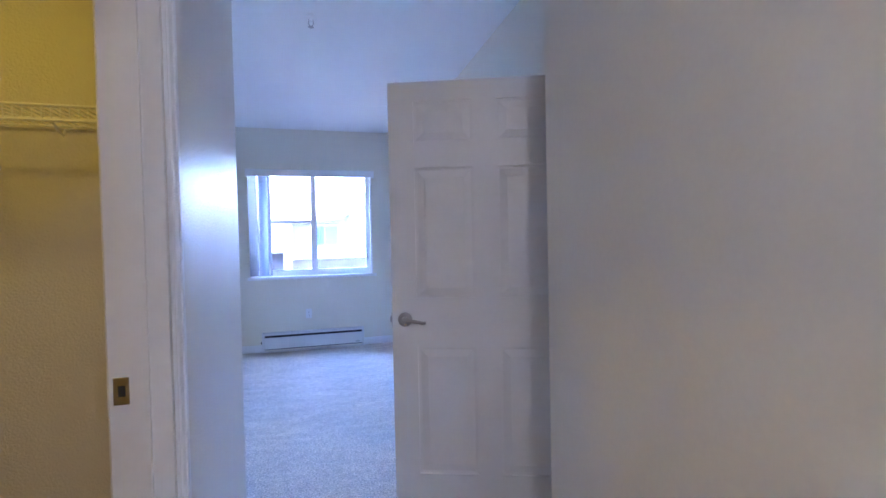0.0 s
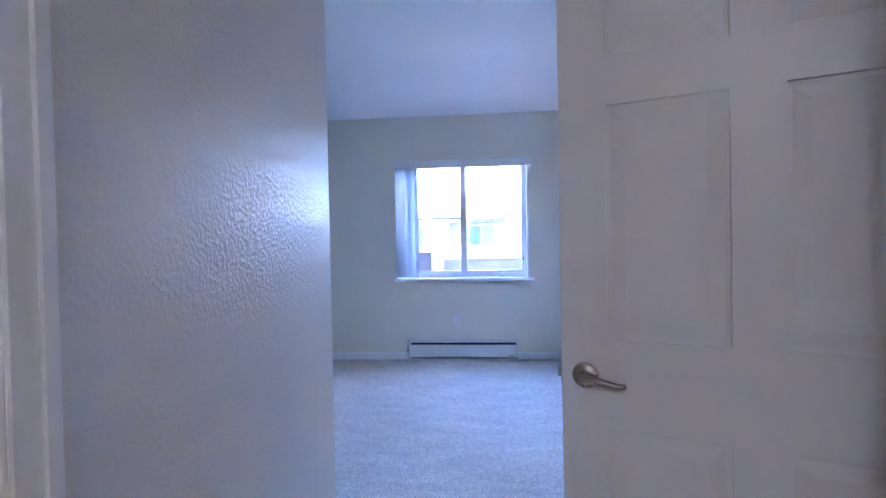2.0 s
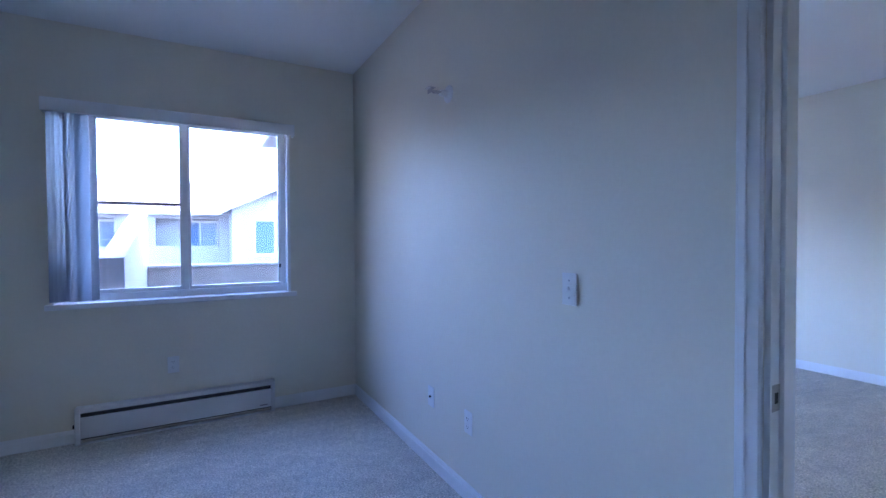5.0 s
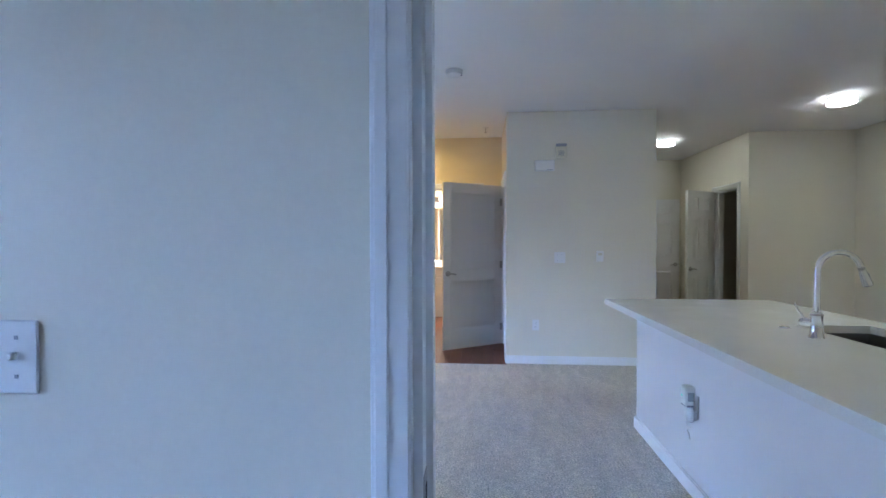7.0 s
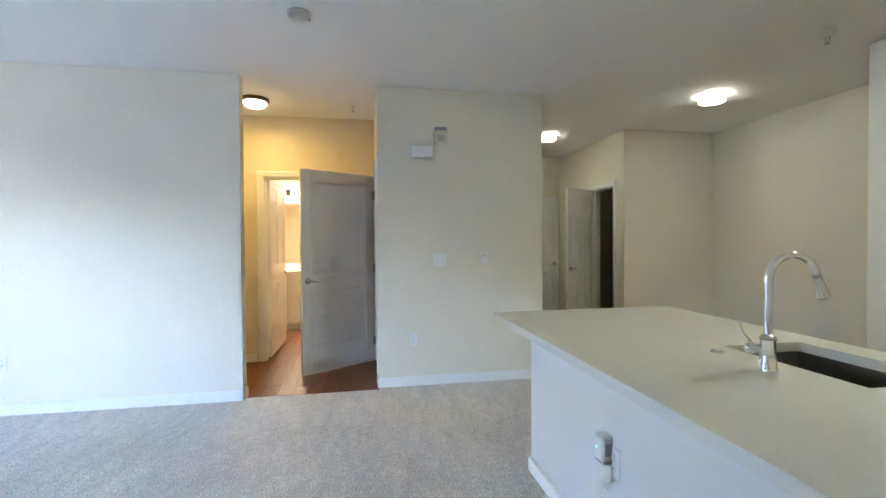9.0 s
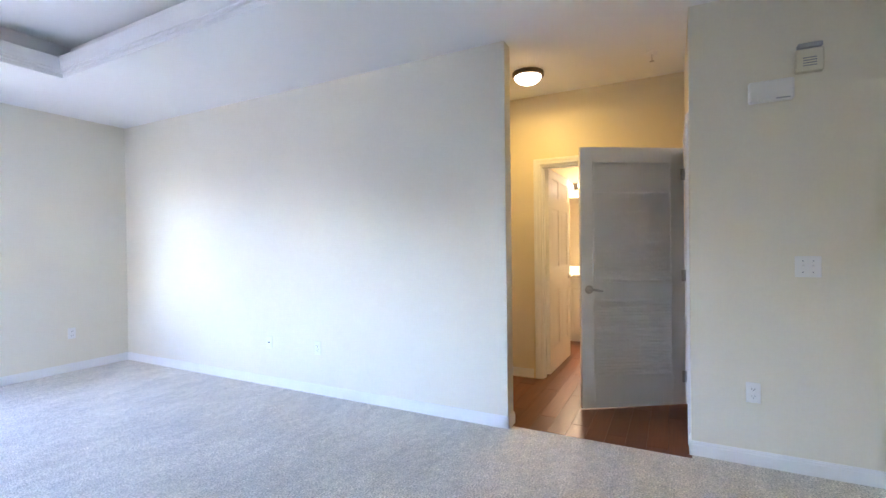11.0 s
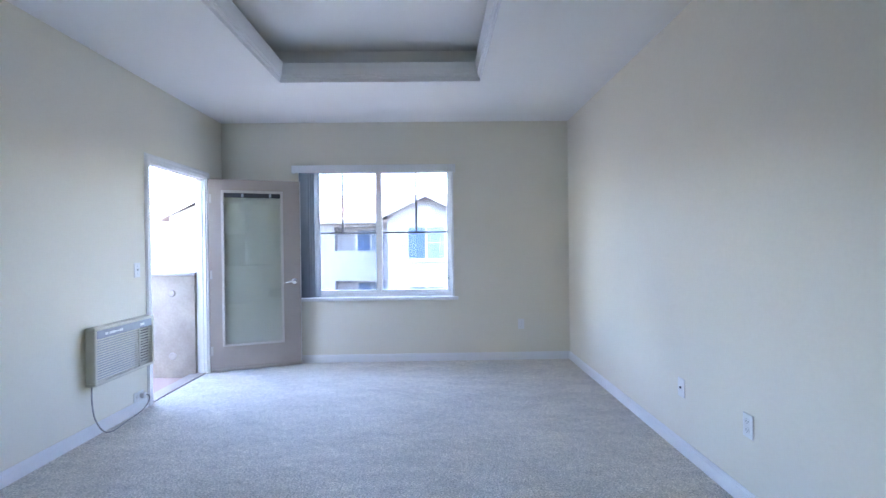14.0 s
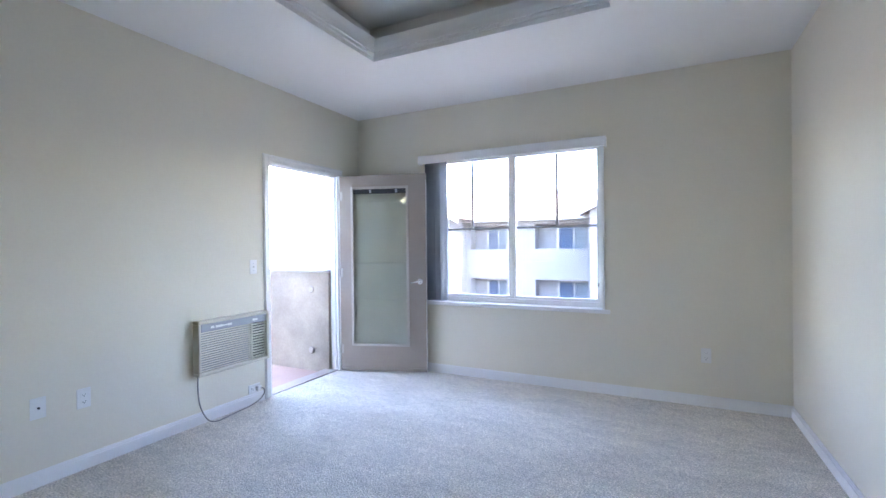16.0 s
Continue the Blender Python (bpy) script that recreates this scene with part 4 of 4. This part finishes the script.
def faucet(x, y, z):
    f = thing("kitchen_faucet", pose(x, y, z, 0, 0, 0), "chrome gooseneck pull-down kitchen faucet", "faucet")
    bm = bmesh.new()
    lathe(bm, [(0, 0), (0.029, 0), (0.029, 0.004), (0.026, 0.008), (0.0225, 0.05), (0.0225, 0.098), (0.0235, 0.100), (0.0235, 0.106), (0.018, 0.112), (0.0115, 0.116), (0, 0.116)], 28)
    part("body", bm, M_CHROME, f, smooth=True)
    bm = bmesh.new()
    lathe(bm, [(0.0237, 0.098), (0.0246, 0.100), (0.0246, 0.104), (0.0237, 0.106)], 28)
    part("collar", bm, M_NICKEL, f, smooth=True)
    R, top = 0.083, 0.290
    ang = radians(-96)
    dx, dy = math.cos(ang), math.sin(ang)
    pts = [Vector((0, 0, 0.112 + (top - 0.112) * i / 4)) for i in range(4)]
    for i in range(19):
        a = math.pi * 0.92 * i / 18
        q = R - R * math.cos(a)
        pts.append(Vector((q * dx, q * dy, top + R * math.sin(a))))
    bm = bmesh.new()
    tube(bm, pts, 0.0125, 16)
    part("spout", bm, M_CHROME, f, smooth=True)
    e = pts[-1]
    d = (pts[-1] - pts[-2]).normalized()
    bm = bmesh.new()
    tube(bm, [e, e + d * 0.004, e + d * 0.012, e + d * 0.014], 0.014, 16, radii=[0.011, 0.0135, 0.0135, 0.0115])
    part("joint_ring", bm, M_NICKEL, f, smooth=True)
    bm = bmesh.new()
    tube(bm, [e + d * 0.014, e + d * 0.022, e + d * 0.060, e + d * 0.082, e + d * 0.086], 0.015, 16, radii=[0.0120, 0.0138, 0.0175, 0.0195, 0.0160])
    h = part("spray_head", bm, M_CHROME, f, smooth=True)
    bm = bmesh.new()
    n = Vector((dx, dy, 0.35)).normalized()
    c = e + d * 0.046 + n * 0.0155
    tube(bm, [c - d * 0.012, c + d * 0.012], 0.0045, 8)
    part("spray_button", bm, M_GREY, h, "grey spray button", smooth=True)
    hx, hy = math.cos(radians(38)), math.sin(radians(38))
    bm = bmesh.new()
    tube(bm, [(hx * k, hy * k, 0.064) for k in (0.012, 0.030, 0.034, 0.052, 0.060, 0.066)], 0.015, 16, radii=[0.0155, 0.0155, 0.0175, 0.0175, 0.0135, 0.006])
    h = part("handle_hub", bm, M_CHROME, f, smooth=True)
    bm = bmesh.new()
    tube(bm, [(hx * k, hy * k, q) for k, q in ((0.046, 0.078), (0.054, 0.092), (0.070, 0.112), (0.078, 0.134), (0.080, 0.146))], 0.006, 12, radii=[0.0075, 0.0052, 0.0046, 0.0055, 0.0035])
    part("lever", bm, M_CHROME, h, smooth=True)


faucet(2.885, -1.135, 0.895)
ag = thing("sink_button", pose(3.115, -1.15, 0.895), "small chrome sink button on the counter", "button")
bm = bmesh.new()
lathe(bm, [(0, 0.0), (0.024, 0.0), (0.024, 0.004), (0.020, 0.007), (0.010, 0.007), (0.009, 0.011), (0, 0.012)], 24)
part("cap", bm, M_CHROME, ag, smooth=True)
outlet(pose(3.19, -0.775, 0.475, 0, 0, 180), "white outlet on the island side")
cg = thing("plug_in_monitor", pose(3.235, -0.785, 0.505, 0, 0, 180), "white plug-in monitor with a teal light and dangling tag", "monitor")
part("body", boxes((-0.034, 0.034, -0.055, 0.0, -0.045, 0.060), bev=0.008), M_PLASTIC, cg)
part("screen", boxes((0.0342, 0.0352, -0.046, -0.014, -0.012, 0.034), bev=0.0004), M_GREY, cg, "small grey display")
part("seam", boxes((0.0342, 0.0355, -0.050, -0.006, -0.043, -0.032), (-0.020, 0.030, -0.0556, -0.0548, -0.041, -0.036)), M_MARK, cg)
part("indicator", boxes((-0.018, -0.008, -0.0562, -0.055, 0.004, 0.012)), M_TEAL, cg, "small teal indicator light")
bm = bmesh.new()
lathe(bm, [(0, 0.0), (0.016, -0.002), (0.024, -0.018), (0.026, -0.038), (0.021, -0.060), (0.013, -0.074), (0, -0.078)], 18, (0.020, -0.030, -0.046))
part("adapter", bm, M_PLASTIC, cg, "rounded white plug adapter", smooth=True)
part("prong_guard", boxes((0.040, 0.054, -0.022, -0.004, -0.100, -0.050), bev=0.004), M_PLASTIC, cg)
bm = bmesh.new()
tube(bm, smooth_path([Vector(p) for p in ((0.012, -0.03, -0.118), (-0.006, -0.035, -0.140), (0.014, -0.030, -0.158), (-0.012, -0.03, -0.172), (0.010, -0.03, -0.190), (0.022, -0.03, -0.212))], 4), 0.004, 6)
part("tag", bm, M_PLASTIC, cg)


def fridge():
    f = thing("refrigerator", pose(3.805, -3.94, 0, 0, 0, 0), "stainless steel top-freezer refrigerator", "refrigerator")
    w = 0.375
    part("cabinet", boxes((-w, w, -0.33, 0.28, 0.02, 1.735), bev=0.006), M_GREY, f, "grey cabinet")
    part("freezer_door", boxes((-w, w, 0.288, 0.352, 1.265, 1.735), bev=0.012), M_STEEL, f)
    part("fresh_food_door", boxes((-w, w, 0.288, 0.352, 0.06, 1.250), bev=0.012), M_STEEL, f)
    for z0, z1 in ((1.32, 1.66), (0.70, 1.18)):
        bm = bmesh.new()
        tube(bm, [(-w + 0.06, 0.352, z0), (-w + 0.06, 0.40, z0 + 0.02), (-w + 0.06, 0.40, z1 - 0.02), (-w + 0.06, 0.352, z1)], 0.011, 10)
        part("handle", bm, M_STEEL, f, smooth=True)
    part("hinge_cap", boxes((w - 0.08, w - 0.01, 0.25, 0.34, 1.735, 1.752), bev=0.004), M_GREY, f)
    part("lock_badge", boxes((w - 0.035, w - 0.028, 0.3525, 0.354, 0.93, 0.94)), M_DARK, f)


fridge()


def upper_cabinet(x0, x1, z0, z1, y0=-4.36, y1=-3.612):
    c = thing("upper_cabinet", pose(0, 0, 0), "white two-door upper cabinet over the refrigerator", "cabinet", "upper cabinets")
    part("carcass", boxes((x0, x1, y0 + 0.001, y1, z0, z1)), M_CAB, c)
    m = (x0 + x1) / 2
    for a, b, s in ((x0, m, -1), (m, x1, 1)):
        d = part("cabinet_door", boxes((a + 0.002, b - 0.002, y1 + 0.001, y1 + 0.020, z0, z1), bev=0.002), M_CAB, c)
        hx = m + s * 0.035
        bm = bmesh.new()
        tube(bm, [(hx, y1 + 0.020, z0 + 0.05), (hx, y1 + 0.048, z0 + 0.055), (hx, y1 + 0.048, z0 + 0.165), (hx, y1 + 0.020, z0 + 0.17)], 0.0055, 8)
        part("handle", bm, M_NICKEL, d, "satin bar handle", smooth=True)


upper_cabinet(3.42, 4.185, 1.797, 2.43)

# ---------- bathroom ----------
v = thing("bathroom_vanity", pose(0, 0, 0), "white bathroom vanity cabinet", "vanity")
part("carcass", boxes((8.66, 9.19, 0.25, 1.85, 0.09, 0.86)), M_CAB, v)
part("toe_kick", boxes((8.72, 9.19, 0.25, 1.85, 0.0, 0.09)), M_CAB, v)
for i in range(3):
    y = 0.27 + i * 0.525
    part("cabinet_door", boxes((8.640, 8.659, y, y + 0.515, 0.11, 0.70), bev=0.003), M_CAB, v)
    part("drawer_front", boxes((8.640, 8.659, y, y + 0.515, 0.71, 0.85), bev=0.003), M_CAB, v)
part("worktop", boxes((8.62, 9.198, 0.22, 1.87, 0.861, 0.895), (9.17, 9.198, 0.22, 1.87, 0.895, 0.98), bev=0.004), M_QUARTZ, v, "pale vanity top with backsplash")
mi = thing("bathroom_mirror", pose(0, 0, 0), "frameless wall mirror over the vanity", "mirror")
part("mirror_glass", boxes((9.186, 9.1994, 0.40, 1.46, 0.985, 1.96)), M_MIRROR, mi)
vl = thing("vanity_light", pose(9.2, 1.15, 2.12, 0, 0, 0), "vanity light bar with round glass shades, lit", "wall lamp")
part("back_bar", boxes((-0.03, -0.001, -0.50, 0.45, -0.05, 0.05), bev=0.004), M_CHROME, vl)
for y in (-0.40, -0.13, 0.10, 0.33):
    bm = bmesh.new()
    lathe(bm, [(0, -0.075), (0.035, -0.070), (0.062, -0.035), (0.068, 0.0), (0.060, 0.035), (0.035, 0.062), (0.02, 0.07)], 20, (-0.10, y, 0), (0, 0, 1))
    part("globe", bm, M_GLOW, vl, "glowing white glass globe", smooth=True)
    bm = bmesh.new()
    tube(bm, [(-0.03, y, 0.0), (-0.05, y, 0.06), (-0.10, y, 0.075)], 0.008, 8)
    part("arm", bm, M_CHROME, vl)

# ---------- balcony and outside ----------
solid("ground", boxes((-400, 400, -400, 400, -3.3, -3.0)), M_ASPHALT, "dark asphalt ground between the buildings", "ground")
solid("balcony_floor", boxes((-0.30, 1.574, 3.77, 5.60, -0.20, -0.03)), M_DECK, "reddish coated balcony deck", "balcony")
solid("balcony_parapet", boxes((-0.17, 1.574, 5.45, 5.60, -0.20, 1.03)), M_PARAPET, "stained pinkish stucco balcony parapet", "parapet")
solid("parapet_cap", boxes((-0.168, 1.573, 5.43, 5.62, 1.031, 1.065), bev=0.006), M_FASCIA, "pale parapet cap", "parapet")
bm = bmesh.new()
prof = [(3.771, -0.2), (5.60, -0.2), (5.60, 1.60), (5.45, 1.58), (3.771, 1.20)]
fa = [bm.verts.new((-0.32, y, z)) for y, z in prof]
fb = [bm.verts.new((-0.171, y, z)) for y, z in prof]
bm.faces.new(fa)
bm.faces.new(list(reversed(fb)))
for k in range(5):
    bm.faces.new((fa[k], fa[(k + 1) % 5], fb[(k + 1) % 5], fb[k]))
solid("balcony_wing_wall", bm, M_STUCCO, "pale stucco balcony side wall with a sloping top", "wall")
for k, (x, z) in enumerate(((1.34, 0.195), (1.34, 0.85))):
    s = thing("scupper_plug", pose(x, 5.4495, z), "round stucco-coloured plug in the parapet", "plug")
    bm = bmesh.new()
    lathe(bm, [(0, 0.012), (0.030, 0.012), (0.038, 0.004), (0.040, 0)], 20, (0, 0, 0), (0, -1, 0))
    part("disc", bm, M_STUCCO, s, smooth=True)
solid("wall_exterior_lower", boxes((-1.97, 5.73, -4.48, 3.77, -3.0, -0.21), (-0.32, 5.73, 3.77, 5.60, -3.0, -0.21), (1.465, 5.73, 5.60, 6.07, -3.0, -0.121)), M_STUCCO, "stucco wall of the storey below", "wall")
# Unseen block, added to cut low western sky light through the balcony door.
solid("wall_exterior_wing", boxes((-9.0, -2.3, 3.80, 7.3, -3.0, 3.2)), mat("sky_block_brown", (0.115, 0.10, 0.085), 0.9, var=0.08, scale=1.5, bump=0.25, bscale=45, fine=0.05), "unseen brown block that shuts out the low western sky", "wall")
rf = thing("own_roof", pose(0, 0, 0), "tiled roof over the apartment with a pale eave", "roof", "", "structure")
part("roof_slab", boxes((-2.5, 9.6, -4.9, 3.95, 3.14, 3.24), (1.12, 9.6, 3.95, 6.55, 3.14, 3.24)), M_TILE, rf)
part("soffit", boxes((1.10, 9.6, 5.99, 6.55, 2.83, 2.87), (1.10, 1.57, 3.79, 5.99, 2.83, 2.87), (1.08, 1.10, 3.79, 6.57, 2.62, 2.90), (1.08, 9.6, 6.55, 6.57, 2.62, 2.90)), M_FASCIA, rf)


def far_window(h, x0, x1, z0, z1, y, split=True, blue=0):
    """Window with trim on a facade that faces -y."""
    w = part("window", boxes((x0 - 0.10, x0, y - 0.05, y - 0.001, z0 - 0.10, z1 + 0.10), (x1, x1 + 0.10, y - 0.05, y - 0.001, z0 - 0.10, z1 + 0.10), (x0, x1, y - 0.05, y - 0.001, z1, z1 + 0.10), (x0 - 0.16, x1 + 0.16, y - 0.09, y - 0.05, z0 - 0.14, z0 - 0.02), (x0, x1, y - 0.05, y - 0.001, z0 - 0.10, z0)), M_FASCIA, h)
    m = (x0 + x1) / 2
    for a, b, mt in ((x0, m - 0.03, M_PANE), (m + 0.03, x1, M_PANE2)) if split else ((x0, x1, M_PANE),):
        part("pane", boxes((a + 0.03, b - 0.03, y - 0.012, y - 0.002, z0 + 0.03, z1 - 0.03)), mt, w)
    part("sash", boxes((m - 0.03, m + 0.03, y - 0.03, y - 0.002, z0, z1)), M_FASCIA, w)
    part("glazing_bar", boxes((m + 0.03, x1, y - 0.026, y - 0.014, (z0 + z1) / 2 - 0.015, (z0 + z1) / 2 + 0.015)), M_FASCIA, w)


def tiled_slope(name, h, x0, x1, ya, za, yb, zb, pitch=0.34):
    """A slope of rolled tiles from the eave (ya, za) up to the ridge (yb, zb)."""
    n = int((x1 - x0) / pitch)
    rows = max(2, int(math.hypot(yb - ya, zb - za) / 0.42))
    bm = bmesh.new()
    verts = []
    for j in range(rows + 1):
        for k in range(2 if 0 < j < rows else 1):
            t = j / rows
            y = ya + (yb - ya) * t
            z = za + (zb - za) * t + (0.0 if (k == 0 and j > 0) else 0.045)
            line = []
            for i in range(n * 6 + 1):
                x = x0 + (x1 - x0) * i / (n * 6)
                line.append(bm.verts.new((x, y, z + 0.06 * max(0.0, math.sin(2 * math.pi * i / 6 + 0.3)))))
            verts.append(line)
    for a, b in zip(verts, verts[1:]):
        for i in range(len(a) - 1):
            bm.faces.new((a[i], a[i + 1], b[i + 1], b[i]))
    return part(name, bm, M_TILE, h)


def gable_roof(h, x0, x1, xa, ze, za, y0, y1):
    """Gable facing -y: two tiled slopes whose ridge runs along y."""
    for xe in (x0, x1):
        bm = bmesh.new()
        n = 26
        m = 8
        grid = []
        for i in range(m + 1):
            t = i / m
            for k in range(2 if 0 < i < m else 1):
                zz = ze + (za - ze) * t + (0.04 if not (k == 0 and i > 0) else 0.0)
                grid.append([bm.verts.new((xe + (xa - xe) * t, y0 + (y1 - y0) * j / (n * 3), zz + 0.05 * max(0, math.sin(2 * math.pi * j / 3)))) for j in range(n * 3 + 1)])
        for a, b in zip(grid, grid[1:]):
            for j in range(len(a) - 1):
                bm.faces.new((a[j], a[j + 1], b[j + 1], b[j]))
        part("roof", bm, M_TILE, h)
        bm = bmesh.new()
        q = [(xe, ze - 0.20), (xe, ze), (xa, za), (xa, za - 0.24)]
        f = [bm.verts.new((x, y0 - 0.02, z)) for x, z in q]
        g = [bm.verts.new((x, y0 + 0.10, z)) for x, z in q]
        bm.faces.new(f)
        bm.faces.new(list(reversed(g)))
        for k in range(4):
            bm.faces.new((f[k], f[(k + 1) % 4], g[(k + 1) % 4], g[k]))
        part("bargeboard", bm, M_FASCIA, h)


def gable_house(name, x0, x1, y, ze, za, wins, label, depth=4.0):
    h = thing(name, pose(0, 0, 0), label, "building", "facing apartment buildings")
    xa = (x0 + x1) / 2
    bm = bmesh.new()
    prof = [(x0, -3.0), (x1, -3.0), (x1, ze), (xa, za - 0.12), (x0, ze)]
    f = [bm.verts.new((x, y, z)) for x, z in prof]
    g = [bm.verts.new((x, y + depth, z)) for x, z in prof]
    bm.faces.new(f)
    bm.faces.new(list(reversed(g)))
    for k in range(5):
        bm.faces.new((f[k], f[(k + 1) % 5], g[(k + 1) % 5], g[k]))
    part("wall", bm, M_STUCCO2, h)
    gable_roof(h, x0 - 0.7, x1 + 0.7, xa, ze - 0.28, za + 0.12, y - 0.55, y + depth)
    part("gable_vent", boxes(*[(xa - 0.35 + abs(i - 3) * 0.02, xa + 0.35 - abs(i - 3) * 0.02, y - 0.03, y - 0.001, za - 0.95 + i * 0.07, za - 0.91 + i * 0.07) for i in range(6)]), M_FASCIA, h, "pale louvred gable vent")
    for w in wins:
        far_window(h, *w, y)
    return h


g1 = gable_house("apartment_gable", 1.75, 5.45, 22.5, 2.95, 3.80, [(2.72, 4.50, 0.72, 2.27), (2.72, 4.50, -2.2, -0.62)], "pale stucco apartment gable wing with tiled roof and windows")
bm = bmesh.new()
tube(bm, [(5.35, 22.42, 2.6), (5.30, 22.42, 2.4), (5.20, 22.42, 2.2), (5.20, 22.42, -3.0)], 0.05, 8)
part("downpipe", bm, M_FASCIA, g1)
gable_house("apartment_gable", -8.9, -5.3, 22.8, 2.95, 3.8, [(-7.95, -6.25, 0.72, 2.27), (-7.95, -6.25, -2.2, -0.62)], "pale stucco apartment gable wing with tiled roof")


def main_building():
    h = thing("apartment_building", pose(0, 0, 0), "long pale stucco apartment building with balconies and tiled roof", "building", "facing apartment buildings")
    y, yb = 25.0, 25.75
    wallx = [(-30, -5.05), (-2.98, -1.38), (1.30, 14.0)]
    bm = bmesh.new()
    for a, b in wallx:
        bx(bm, a, b, y, y + 6, -3.0, 2.75)
    for a, b in ((-5.05, -2.98), (-1.38, 1.30)):
        bx(bm, a, b, y, y + 0.15, -0.50, 1.12)
        bx(bm, a, b, y, y + 6, 2.42, 2.75)
        bx(bm, a, b, yb, y + 6, -3.0, 2.42)
        bx(bm, a, b, y + 0.15, yb, -0.45, -0.20)
        bx(bm, a, b, y, y + 0.15, -3.0, -1.55)
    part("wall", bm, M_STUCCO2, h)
    for a, b in ((-4.25, -3.05), (-0.28, 1.24)):
        far_window(h, a, b, 0.6, 2.28, yb)
        far_window(h, a, b, -2.6, -0.62, yb)
    for a, b in ((6.86, 8.4), (-13.05, -11.62), (-20.4, -18.9)):
        far_window(h, a, b, 0.80, 2.40, y)
        far_window(h, a, b, -2.2, -0.62, y)
    part("eave", boxes((-30, 14, y - 0.62, y + 0.1, 2.60, 2.78)), M_FASCIA, h)
    tiled_slope("roof", h, -30, 14, y - 0.66, 2.74, y + 3.2, 4.50)


main_building()

# ---------- planks ----------
def planks(parent, x0, x1, y0, y1, L=1.2, W=0.125):
    """Boards along x, in staggered courses."""
    k = 0
    meshes = {}
    y = y0
    while y < y1 - 1e-3:
        w = min(W, y1 - y)
        x = x0 - (k * 0.47 % 1.0) * L
        while x < x1 - 1e-3:
            a, b = max(x, x0), min(x + L, x1)
            if b - a > 0.02:
                key = (round(b - a, 3), round(w, 3))
                if key not in meshes:
                    meshes[key] = mesh_of("plank", boxes((0, key[0] - 0.0015, 0, key[1] - 0.0015, -0.011, 0.0), bev=0.0012), M_WOOD)
                p = new("plank", meshes[key])
                p.parent = parent
                p.location = (a, y, -0.001)
            x += L
        y += W
        k += 1


fl = thing("floor_hall", pose(0, 0, 0), "reddish-brown wood plank floor", "floor", "", "structure")
planks(fl, 5.665, 9.20, -0.08, 2.90)
fk = thing("floor_kitchen", pose(0, 0, 0), "reddish-brown wood plank floor", "floor", "", "structure")
planks(fk, 1.68, 8.80, -4.36, -1.63, 1.4, 0.15)
